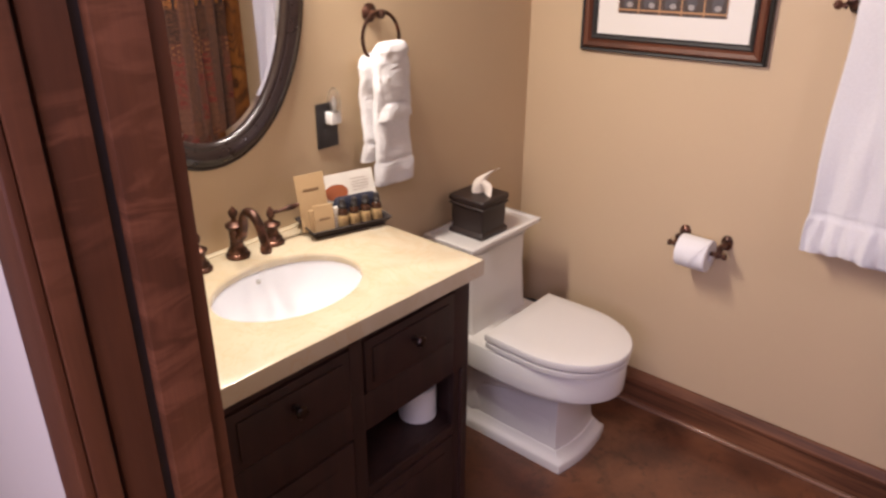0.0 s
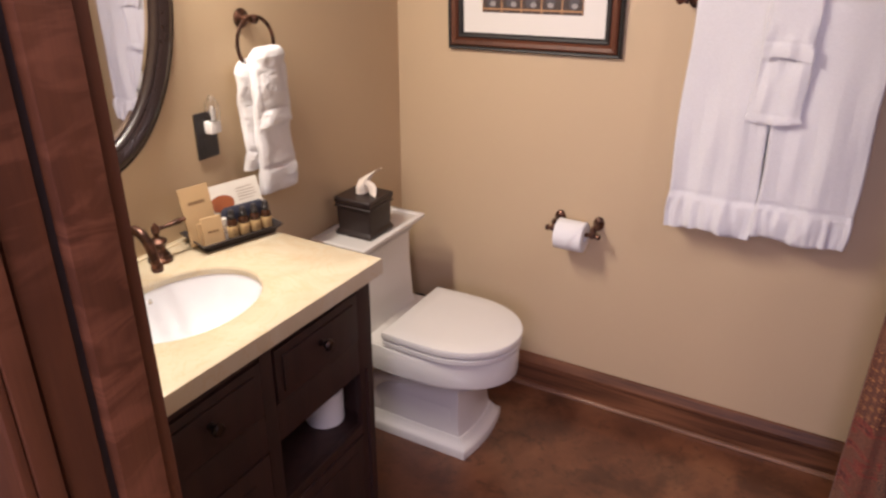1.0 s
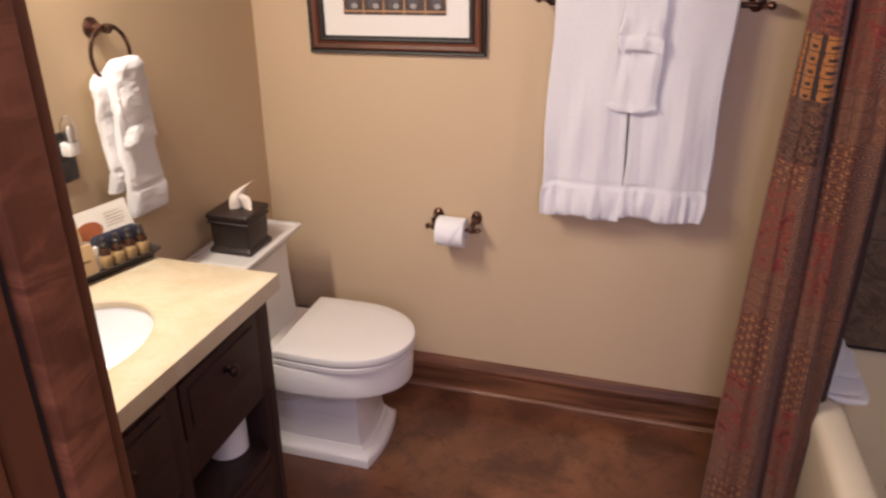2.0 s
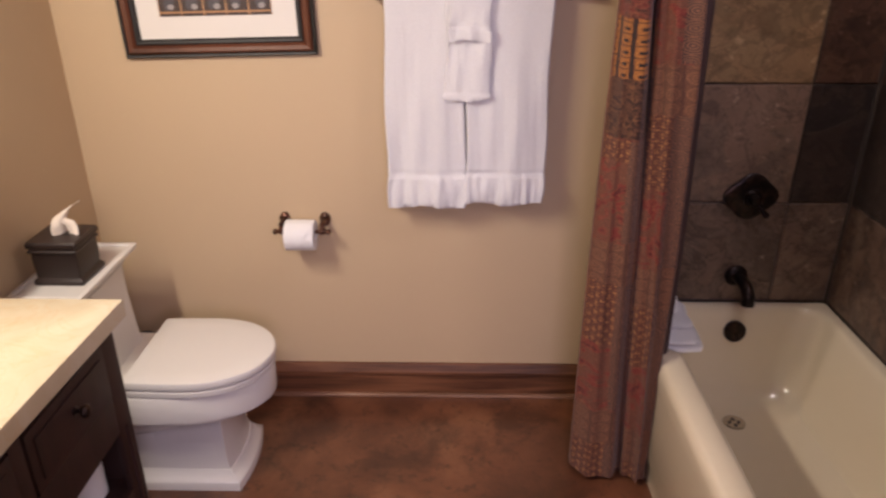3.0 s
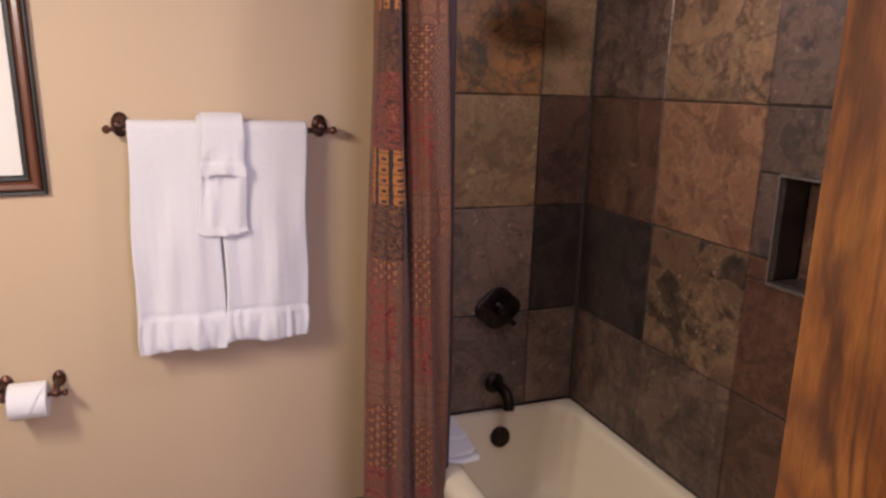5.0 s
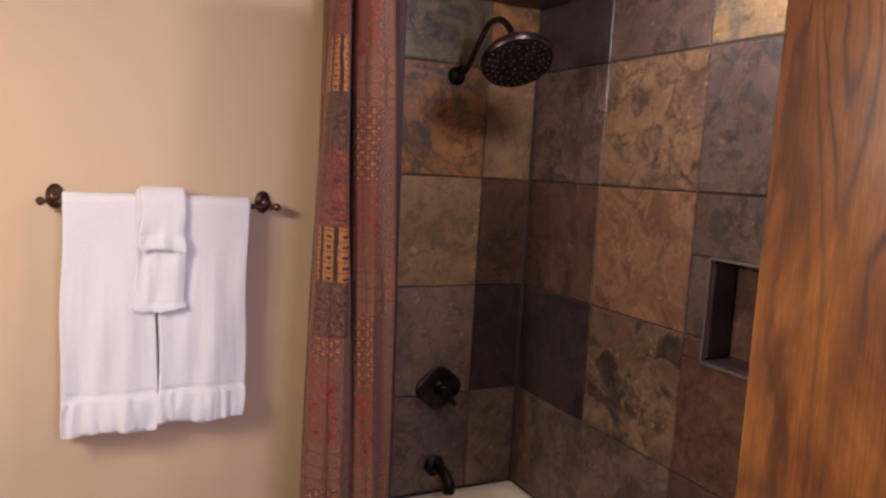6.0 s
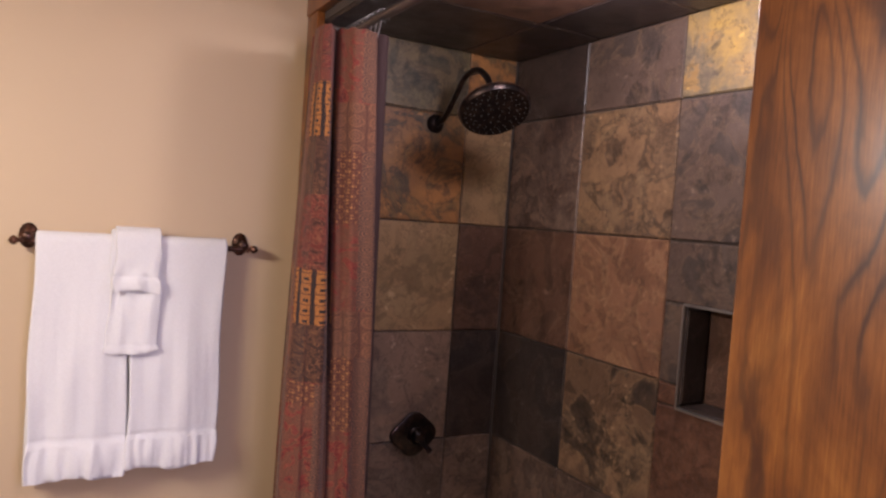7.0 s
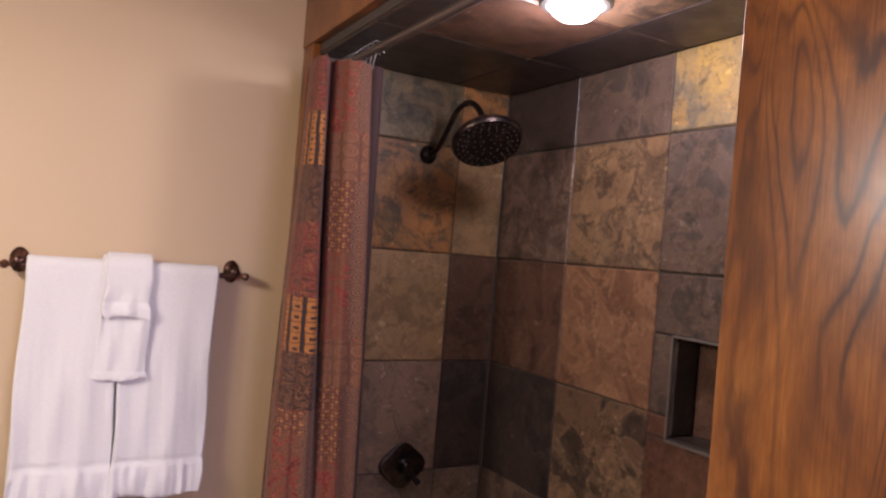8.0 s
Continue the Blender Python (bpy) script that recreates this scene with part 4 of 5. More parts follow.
def draped(name, x0, x1, top, front, back, y_bar, thick, label, group, seed, flare=0.0, hem=0.075, folds=2, r=0.013, wave=0.0042):
    """A towel folded lengthwise over the bar: a closed thick sheet with a gathered hem."""
    rnd = random.Random(seed)
    ph = [rnd.uniform(0, 6.28) for _ in range(6)]
    nu, nv = 72, 150
    t = thing(name, ((x0 + x1) / 2, y_bar, top), label, "towel", group)
    length_f, length_b = top - front, top - back
    arc = math.pi * r

    def at(s, off):
        """Down the back, over the bar, down the front."""
        if s < 0:
            return y_bar + r + off, top - r + s
        if s < arc:
            a = s / r
            return y_bar + (r + off) * math.cos(a), top - r + (r + off) * math.sin(a)
        return y_bar - r - off, top - r - (s - arc)

    def sheet(off):
        rows = []
        for j in range(nv + 1):
            s = -(length_b - r) + (length_b - r + arc + length_f - r) * j / nv
            row = []
            for i in range(nu + 1):
                u = i / nu
                y, z = at(s, off)
                down = max(0.0, (s - arc) / length_f) if s > arc else max(0.0, -s / length_b) * 0.6
                ramp = min(1.0, down * 2.2)
                x = x0 + (x1 - x0) * u + flare * (u - 0.5) * 2 * down
                wob = wave * ramp * (math.sin(folds * 4.1 * u + ph[0] + 1.5 * down) + 0.4 * math.sin(folds * 10.3 * u + ph[1] + 4 * down) + 0.5 * math.sin(9 * down + ph[2] + 5 * u)) + 0.010 * ramp * (noise.noise(Vector((u * 4 + seed, down * 3, seed * 1.7))))
                edge = abs(s - arc - (length_f - r - hem))
                if s > arc:
                    y -= wob + 0.012 * down + 0.0003 * ramp * math.sin(u * (x1 - x0) * 230 + 2.0 * math.sin(4 * down))
                    if length_f - r - (s - arc) < hem:
                        k = 1 - (length_f - r - (s - arc)) / hem
                        y -= hem * 0.075 * max(0.0, math.sin(math.pi * min(k * 0.9 + 0.05, 1))) ** 0.5 + hem * 0.105 * noise.noise(Vector((u * (x1 - x0) * 46, k * 1.1, seed * 3.1))) * min(1.0, k * 3)
                        x += 0.010 * (u - 0.5) * math.sin(math.pi * k)
                        z += 0.006 * math.sin(folds * 1.3 * 3.14 * u + ph[4]) * k
                    if edge < 0.010:
                        y += min(0.006, hem * 0.06) * (1 - edge / 0.010)
                x += 0.004 * math.sin(9 * down + ph[5]) * (abs(u - 0.5) * 2) ** 3
                row.append(Vector((x, min(y, -0.004), z)))
            rows.append(row)
        return rows
    bm = bmesh.new()
    outer, inner = sheet(thick), sheet(0.0)
    loops = []
    for a, b in zip(outer, inner):
        left, right = (a[0] + b[0]) / 2, (a[-1] + b[-1]) / 2
        bulge = Vector((thick * 0.3, 0, 0))
        loops.append([left - bulge] + a + [right + bulge] + b[::-1])
    loft(bm, loops)
    part("cloth", bm, TOWEL, t, angle=80)
    return t


draped("bath_towel", 1.105, 1.3585, 1.583, 0.862, 0.850, -0.064, 0.014, "folded white terry bath towel hung over the bronze bar", "towels on the bar", 3, 0.004, 0.115)
draped("bath_towel", 1.3695, 1.634, 1.583, 0.872, 0.93, -0.064, 0.014, "folded white terry bath towel hung over the bronze bar", "towels on the bar", 8, -0.002, 0.110)
draped("hand_towel", 1.306, 1.436, 1.601, 1.240, 1.30, -0.064, 0.010, "folded white hand towel laid over the bath towels", "towels on the bar", 11, 0.006, 0.022, 1, 0.030, 0.003)
draped("washcloth", 1.314, 1.436, 1.612, 1.425, 1.45, -0.064, 0.008, "folded white washcloth on top of the hand towel", "towels on the bar", 15, 0.002, 0.045, 1, 0.042, 0.002)


def paper_holder():
    t = thing("paper_holder", (0.775, 0, 0.76), "oil-rubbed bronze toilet paper holder", "paper holder")
    z, y = 0.752, -0.075
    for x, s in ((0.705, -1), (0.853, 1)):
        bm = bmesh.new()
        lathe(bm, (x, -0.001, z + 0.022), (0, -1, 0), ((0.020, 0), (0.020, 0.005), (0.016, 0.010), (0.010, 0.014), (0.009, 0.05), (0.012, 0.062), (0.009, 0.07), (0, 0.072)), 18)
        for v in bm.verts:
            if v.co.y > -0.02:
                v.co.z = z + 0.022 + (v.co.z - z - 0.022) * 1.35
        p = part("post", bm, BRONZE, t)
        bm = bmesh.new()
        tube(bm, [(x, -0.058, z + 0.020), (x, -0.070, z + 0.010), (x, y, z)], 0.0095, 10)
        part("elbow", bm, BRONZE, p)
        bm = bmesh.new()
        lathe(bm, (x, y, z), (s, 0, 0), ((0.010, -0.010), (0.012, 0.0), (0.008, 0.008), (0.006, 0.014), (0.011, 0.020), (0.011, 0.026), (0.005, 0.031), (0, 0.032)), 14)
        part("finial", bm, BRONZE, p)
    part("rod", tube(bmesh.new(), [(0.705, y, z), (0.853, y, z)], 0.007, 10), BRONZE, t)
    r = thing("toilet_roll", (0.775, y, z), "white toilet paper roll with folded point", "toilet roll")
    x0, x1, ro, zc = 0.722, 0.828, 0.056, z - 0.012
    bm = bmesh.new()
    lathe(bm, (x0, y, zc), (1, 0, 0), ((0.020, 0.0), (ro - 0.003, 0), (ro, 0.003), (ro, x1 - x0 - 0.003), (ro - 0.003, x1 - x0), (0.020, x1 - x0), (0.020, 0.0)), 40)
    part("roll", bm, PAPER, r, angle=40)
    # the folded point on the front
    bm = bmesh.new()
    rows = []
    for k in range(9):
        a = radians(62 - 11 * k)
        h = (1 - k / 8) * 0.050
        rows.append([(Vector((0.775 + s * h, y - (ro + 0.0030 + w) * math.cos(a), zc + (ro + 0.0030 + w) * math.sin(a)))) for s, w in ((-1, 0), (1, 0), (1, 0.0012), (-1, 0.0012))])
    loft(bm, rows)
    part("folded_point", bm, PAPER, r)


paper_holder()


def towel_ring():
    y, z = -0.832, 1.527
    t = thing("towel_ring", (0, y, z), "oil-rubbed bronze towel ring on a turned post", "towel ring")
    bm = bmesh.new()
    lathe(bm, (0.001, y, z), (1, 0, 0), ((0.027, 0), (0.027, 0.005), (0.022, 0.011), (0.012, 0.016), (0.009, 0.035), (0.013, 0.043), (0.013, 0.056), (0.008, 0.062), (0, 0.063)), 20)
    part("post", bm, BRONZE, t)
    part("ring", ring(bmesh.new(), (0.052, y - 0.002, z - 0.066), (1, 0.0, 0.05), 0.073, 0.0055), BRONZE, t)


towel_ring()


def ring_towel():
    """A hand towel pulled through the ring: two hanging tails of different length."""
    t = thing("hand_towel", (0.06, -0.80, 1.40), "white terry hand towel pulled through the ring", "towel")

    def tail(name, x, y0, y1, top, bottom, thick, seed, hem, top_y0, top_y1):
        rnd = random.Random(seed)
        ph = [rnd.uniform(0, 6.28) for _ in range(5)]
        n, loops = 72, []
        for j in range(111):
            s = j / 110
            z = top - (top - bottom) * s
            k = min(1, s * 2.4) ** 0.8
            a, b = top_y0 + (y0 - top_y0) * k, top_y1 + (y1 - top_y1) * k
            th = thick * (1.25 - 0.45 * min(1, s * 3))
            if z - bottom < hem:
                q = 1 - (z - bottom) / hem
                a, b, th = a - 0.006 * q, b + 0.009 * q, th * (1 + 0.18 * math.sin(math.pi * q))
            if abs(z - bottom - hem) < 0.007:
                th *= 0.8
            cap = min(1.0, math.sqrt(max(0.0, s * 9)), 1.0)
            loop = []
            for i in range(n):
                g = 2 * math.pi * i / n
                c, d = math.cos(g), math.sin(g)
                yy = (a + b) / 2 + (b - a) / 2 * math.copysign(abs(c) ** 0.6, c) * (0.55 + 0.45 * cap)
                xx = x + th / 2 * math.copysign(abs(d) ** 0.7, d) * (0.35 + 0.65 * cap) + 0.005 * math.sin(38 * (yy + 0.8) + ph[0]) + 0.003 * math.sin(11 * s + ph[1])
                xx += 0.006 * noise.noise(Vector((yy * 22, z * 16, seed * 2.3))) + 0.0020 * noise.noise(Vector((yy * 90, z * 80, seed))) + 0.0014 * noise.noise(Vector((yy * 230, z * 210, seed * 1.3)))
                yy += 0.005 * noise.noise(Vector((d * 2, z * 14, seed * 4.1)))
                loop.append(Vector((max(xx, 0.004), yy, z + 0.004 * math.sin(30 * yy + ph[2]) * s)))
            loops.append(loop)
        part(name, loft(bmesh.new(), loops), TOWEL, t, angle=80)
    tail("back_tail", 0.044, -0.915, -0.775, 1.422, 1.110, 0.044, 2, 0.06, -0.922, -0.780)
    tail("front_tail", 0.070, -0.892, -0.744, 1.446, 1.028, 0.046, 6, 0.078, -0.890, -0.760)
    tail("top_fold", 0.074, -0.882, -0.752, 1.454, 1.232, 0.056, 9, 0.05, -0.880, -0.758)


ring_towel()


# ---- mirror ----
def mirror():
    cy, cz, a, b, n = -1.390, 1.665, 0.317, 0.468, 96
    t = thing("oval_mirror", (0, cy, cz - b), "oval wall mirror in a dark moulded wooden frame", "mirror")
    def oval(inset, x):
        return [Vector((x, cy + (a - inset) * math.cos(g), cz + (b - inset) * math.sin(g))) for g in (2 * math.pi * i / n for i in range(n))]
    loops = [oval(i, x) for i, x in ((0.006, 0.002), (0.0, 0.010), (0.0, 0.018), (0.006, 0.024), (0.010, 0.023), (0.016, 0.030), (0.030, 0.036), (0.044, 0.033), (0.052, 0.026), (0.056, 0.027), (0.062, 0.024), (0.068, 0.014), (0.068, 0.006))]
    part("frame", loft(bmesh.new(), loops + [loops[0]], caps=False), FRAME_ESPRESSO, t, "dark espresso frame")
    rim = [oval(i, x) for i, x in ((0.0685, 0.006), (0.0685, 0.0118), (0.085, 0.0130))]
    part("bevelled_edge", loft(bmesh.new(), rim, caps=False), MIRROR, t)
    bm = bmesh.new()
    bm.faces.new([bm.verts.new(p) for p in oval(0.085, 0.0130)])
    bm.faces.new([bm.verts.new(p) for p in oval(0.085, 0.0060)])
    part("mirror_glass", bm, MIRROR, t)


mirror()


# ---- outlet with night light ----
def outlet():
    t = thing("outlet", (0, -1.015, 1.235), "dark bronze wall outlet plate", "outlet")
    part("plate", one_box(0.0005, 0.008, -1.053, -0.977, 1.168, 1.298, bevel=0.003), BLACK, t)
    for z in (1.205, 1.262):
        part("socket", one_box(0.0075, 0.0105, -1.032, -0.998, z - 0.018, z + 0.018, bevel=0.0012), BLACK, t)
    part("screw", lathe(bmesh.new(), (0.0078, -1.015, 1.2335), (1, 0, 0), ((0.004, 0), (0.004, 0.001), (0, 0.0015)), 10), BRONZE, t)
    n = thing("night_light", (0.02, -1.007, 1.262), "plug-in night light with a clear shade", "night light")
    part("body", one_box(0.011, 0.040, -1.027, -0.989, 1.240, 1.275, bevel=0.005), PAPER, n, "white plastic body")
    prof = [(0.016, 0), (0.019, 0.010), (0.020, 0.024), (0.018, 0.044), (0.011, 0.060), (0.004, 0.067), (0.003, 0.066), (0.009, 0.058), (0.016, 0.043), (0.018, 0.024), (0.017, 0.010), (0.014, 0.001)]
    part("shade", lathe(bmesh.new(), (0.030, -1.007, 1.276), (0, 0, 1), prof, 20), CLEAR, n, "clear plastic shade")
    part("bulb", lathe(bmesh.new(), (0.030, -1.007, 1.277), (0, 0, 1), ((0.005, 0), (0.006, 0.012), (0.008, 0.024), (0.005, 0.036), (0, 0.04)), 12), PAPER, n)


outlet()


# ---- tap set ----
def faucet():
    fy = -1.390
    def base(bm, y, h, ball):
        lathe(bm, (0.062, y, CT + 0.0005), (0, 0, 1), ((0.031, 0), (0.032, 0.006), (0.029, 0.011), (0.025, 0.013), (0.026, 0.018), (0.020, 0.026), (0.017, 0.036), (0.018, 0.040), (0.016, 0.043), (0.0175, h - 0.030),
                                                     (0.019, h - 0.026), (0.024, h - 0.020), (0.024, h - 0.015), (0.016, h - 0.010), (0.008, h - 0.006), (0.006, h), (0.010, h + 0.006), (ball, h + 0.015), (ball * 0.9, h + 0.022), (0.005, h + 0.029), (0.003, h + 0.033), (0, h + 0.034)), 24)
    t = thing("faucet", (0.062, fy, CT), "oil-rubbed bronze bridge-style faucet spout with ball finial", "faucet")
    bm = bmesh.new()
    base(bm, fy, 0.105, 0.0125)
    part("column", bm, BRONZE, t)
    pts = curve_points([(0.075, fy, CT + 0.058), (0.092, fy, CT + 0.066), (0.102, fy, CT + 0.090), (0.108, fy, CT + 0.120), (0.128, fy, CT + 0.140), (0.155, fy, CT + 0.136), (0.175, fy, CT + 0.112), (0.186, fy, CT + 0.080), (0.190, fy, CT + 0.058)], 6)
    part("spout", tube(bmesh.new(), pts, [0.0105 + 0.002 * abs(math.sin(i / len(pts) * 3.1)) for i in range(len(pts))], 16), BRONZE, t)
    part("aerator", lathe(bmesh.new(), (0.190, fy, CT + 0.060), (0.05, 0, -1), ((0.012, -0.008), (0.0145, -0.004), (0.0145, 0.008), (0.012, 0.012), (0, 0.012)), 18), BRONZE, t)
    for y, s in ((fy + 0.112, 1), (fy - 0.112, -1)):
        h = thing("tap_handle", (0.062, y, CT), "oil-rubbed bronze tap handle with a tapered lever", "tap", "sink taps")
        bm = bmesh.new()
        base(bm, y, 0.072, 0.0115)
        part("column", bm, BRONZE, h)
        d = Vector((0.25, s * 1.0, 0.10)).normalized()
        part("lever", lathe(bmesh.new(), Vector((0.062, y, CT + 0.086)), d, ((0.005, 0.006), (0.0055, 0.018), (0.0042, 0.022), (0.0048, 0.026), (0.0078, 0.055), (0.0085, 0.068), (0.0055, 0.074), (0.007, 0.079), (0.004, 0.084), (0, 0.085)), 14), BRONZE, h)


faucet()
# ---- toiletries tray on the counter, turned a little ----
TRAY_M = pose(0.112, -1.066, CT, 0, 0, -17)
TW, TL = 0.070, 0.124


def tray():
    t = thing("tray", TRAY_M.translation, "dark lacquered rectangular tray on the counter", "tray")
    def rr(g, h):
        return rounded(-TW + g, TW - g, -TL + g, TL - g, 0.006, h, 3)
    bm = loft(bmesh.new(), [rr(0.016, 0.0005), rr(0.014, 0.008), rr(0.003, 0.020), rr(0.0, 0.025), rr(0.003, 0.0265), rr(0.007, 0.024), rr(0.018, 0.011), rr(0.022, 0.010)])
    bm.transform(TRAY_M)
    part("dish", bm, TRAY, t, angle=25)


tray()
FLOOR_Z = 0.0105


def bottle():
    t = thing("toiletry_bottle", (0, 0, 0), "small amber toiletry bottle with black cap and buff label", "bottle", "toiletry bottles in the tray")
    part("flask", lathe(bmesh.new(), (0, 0, 0), (0, 0, 1), ((0.0142, 0), (0.0150, 0.002), (0.0150, 0.046), (0.0125, 0.054), (0.0075, 0.058), (0.0075, 0.062), (0, 0.062)), 20), AMBER, t)
    lab = part("bottle_label", lathe(bmesh.new(), (0, 0, 0.006), (0, 0, 1), ((0.0153, 0), (0.0155, 0.0005), (0.0155, 0.032), (0.0153, 0.0325)), 20), LABEL, t, "buff paper label")
    for k, (w, h) in enumerate(((0.010, 0.0016), (0.007, 0.001), (0.008, 0.001))):
        zc = 0.028 - k * 0.006
        part("label_bar", one_box(0.0148, 0.0159, -w / 2, w / 2, zc, zc + h), INK, lab)
    part("cap", lathe(bmesh.new(), (0, 0, 0.0585), (0, 0, 1), ((0.0098, 0), (0.0102, 0.001), (0.0102, 0.009), (0.0085, 0.011), (0.0080, 0.021), (0.0065, 0.024), (0, 0.0242)), 16), BLACK, t, "black cap")
    return t


b = bottle()
spots = [TRAY_M @ pose(0.034, -0.016 + 0.0352 * i, FLOOR_Z, 0, 0, -15) for i in range(4)]
b.matrix_basis = spots[0]
for s in spots[1:]:
    copy_thing(b, s)


def slab(name, place, w, h, d, mat, tilt, turn, label, category, group=""):
    """A thin upright piece in the tray, leaning back by tilt degrees about its foot."""
    m = TRAY_M @ pose(*place, 0, 0, turn) @ pose(0, 0, 0, 0, -tilt, 0)
    t = thing(name, m.translation, label, category, group)
    bm = one_box(-d / 2, d / 2, -w / 2, w / 2, 0, h, bevel=min(d, w) * 0.2, seg=1)
    bm.transform(m)
    return t, m, part("sheet", bm, mat, t)


# kraft envelope, sachets, glossy card, navy pouch, white carton
t, m, s = slab("envelope", (0.014, -0.086, FLOOR_Z), 0.088, 0.158, 0.003, KRAFT, 14, 4, "kraft paper envelope leaning at the back of the tray", "envelope")
bm = one_box(0.0012, 0.0022, -0.024, 0.024, 0.110, 0.118)
bm.transform(m)
part("printed_bar", bm, INK, s)
for i, (x, y, turn, w, h) in enumerate(((0.030, -0.088, 14, 0.050, 0.066), (0.042, -0.074, -4, 0.058, 0.078))):
    t, m, s = slab("sachet", (x, y, FLOOR_Z), w, h, 0.007, KRAFT, 8 + 4 * i, turn, "small kraft paper soap sachet standing in the tray", "sachet", "paper sachets in the tray")
    bm = one_box(0.0032, 0.0041, -w * 0.26, w * 0.26, h * 0.45, h * 0.52)
    bm.transform(m)
    part("printed_bar", bm, INK, s)
t, m, s = slab("card", (-0.022, 0.034, FLOOR_Z), 0.195, 0.132, 0.0015, CARD, 20, 3, "glossy white printed card leaning behind the bottles", "card")
bm = bmesh.new()
lathe(bm, (0.0008, -0.030, 0.078), (1, 0, 0), ((0.038, 0), (0.038, 0.0008), (0, 0.0009)), 28)
for v in bm.verts:
    v.co.z = 0.078 + (v.co.z - 0.078) * 0.62
bm.transform(m)
part("printed_oval", bm, RUST, s, "rust-coloured printed oval")
for z, w in ((0.108, 0.05), (0.099, 0.058), (0.091, 0.055), (0.083, 0.058), (0.075, 0.05)):
    bm = one_box(0.0005, 0.0014, 0.022, 0.022 + w, z, z + 0.0014)
    bm.transform(m)
    part("printed_bar", bm, INK, s)
t = thing("pouch", (TRAY_M @ Vector((0.0, 0.035, FLOOR_Z))), "folded navy cloth pouch behind the bottles", "pouch")
bm = loft(bmesh.new(), [rounded(-0.012, 0.016, -0.030, 0.104, 0.010, FLOOR_Z + h, 5) for h in (0, 0.06)] + [rounded(-0.009, 0.013, -0.027, 0.101, 0.010, FLOOR_Z + 0.074, 5), rounded(-0.004, 0.008, -0.02, 0.094, 0.005, FLOOR_Z + 0.080, 5)])
for v in bm.verts:
    v.co.z += 0.004 * math.sin(60 * v.co.y) * (v.co.z > FLOOR_Z + 0.05)
bm.transform(TRAY_M)
part("cloth", bm, NAVY, t)
t, m, s = slab("soap_box", (0.026, -0.040, FLOOR_Z), 0.026, 0.062, 0.012, CARD, 2, 0, "small white soap carton in the tray", "carton")
for z in (0.02, 0.03, 0.038):
    bm = one_box(0.0056, 0.0066, -0.008, 0.008, z, z + 0.002)
    bm.transform(m)
    part("printed_bar", bm, INK, s)


# ---- tissue box on the tank ----
def tissue_box():
    cx, cy, z, h = 0.128, -0.452, 0.7625, 0.072
    t = thing("tissue_box", (cx, cy, z), "black-brown leather tissue box cover on the toilet tank", "tissue box")
    def sq(k, zz):
        return rounded(cx - k, cx + k, cy - k, cy + k, 0.006, z + zz, 4)
    part("base_moulding", loft(bmesh.new(), [sq(0.074, 0.0), sq(0.076, 0.003), sq(0.076, 0.012), sq(0.072, 0.018), sq(0.068, 0.022)]), LEATHER, t, angle=25)
    part("body", loft(bmesh.new(), [sq(0.067, 0.021), sq(0.069, 0.06), sq(0.069, 0.104)]), LEATHER, t)
    part("lid", loft(bmesh.new(), [sq(0.070, 0.104), sq(0.0755, 0.107), sq(0.0765, 0.111), sq(0.0725, 0.115), sq(0.0725, 0.120), sq(0.0765, 0.124), sq(0.0765, 0.136), sq(0.073, 0.141), sq(0.03, 0.142)]), LEATHER, t, angle=25)
    part("slot", one_box(cx - 0.034, cx + 0.034, cy - 0.010, cy + 0.010, z + 0.1416, z + 0.1428), BLACK, t)
    k = thing("tissue", (cx, cy, z + 0.14), "crumpled cream tissue pulled from the box", "tissue")
    def leaf(name, path, widths, lift, seed):
        """A soft folded sheet along a path, bent across its width."""
        rnd = random.Random(seed)
        ph = rnd.uniform(0, 6)
        pts = curve_points(path, 5)
        n = len(pts)
        rows = []
        for i, p in enumerate(pts):
            q = i / (n - 1)
            w = widths[0] + (widths[1] - widths[0]) * q
            across = Vector((0.55, 0.8, 0.1)).lerp(Vector((0.75, -0.35, 0.5)), q).normalized()
            row = []
            for j in range(13):
                u = -1 + j / 6
                row.append(p + across * w * u + Vector((0.6, -0.5, 0.4)).normalized() * lift * (1 - u * u) + Vector((0.0022, 0.0022, 0.002)) * math.sin(9 * u + 7 * q + ph))
            back = [r + Vector((-0.0006, 0.0005, 0.0004)) for r in row[::-1]]
            rows.append(row + back)
        part(name, loft(bmesh.new(), rows), TISSUE, k, angle=50)
    b0 = Vector((cx, cy, z + 0.139))
    leaf("sheet", [b0, b0 + Vector((0.0, -0.006, 0.030)), b0 + Vector((0.006, 0.002, 0.058)), b0 + Vector((0.020, 0.022, 0.074)), b0 + Vector((0.032, 0.050, 0.078))], (0.021, 0.033), 0.014, 4)
    leaf("front_flap", [b0 + Vector((0.006, -0.004, 0.052)), b0 + Vector((0.026, 0.000, 0.040)), b0 + Vector((0.040, 0.000, 0.018)), b0 + Vector((0.048, -0.008, -0.004))], (0.010, 0.016), 0.006, 7)


tissue_box()


# spare roll in the vanity's cubby
t = thing("spare_toilet_roll", (0.408, -1.082, 0.4605), "white spare toilet roll standing in the open cubby", "toilet roll")
part("roll", lathe(bmesh.new(), (0.408, -1.082, 0.4605), (0, 0, 1), ((0.020, 0), (0.052, 0), (0.055, 0.003), (0.055, 0.102), (0.052, 0.105), (0.020, 0.105), (0.020, 0)), 36), PAPER, t, angle=40)

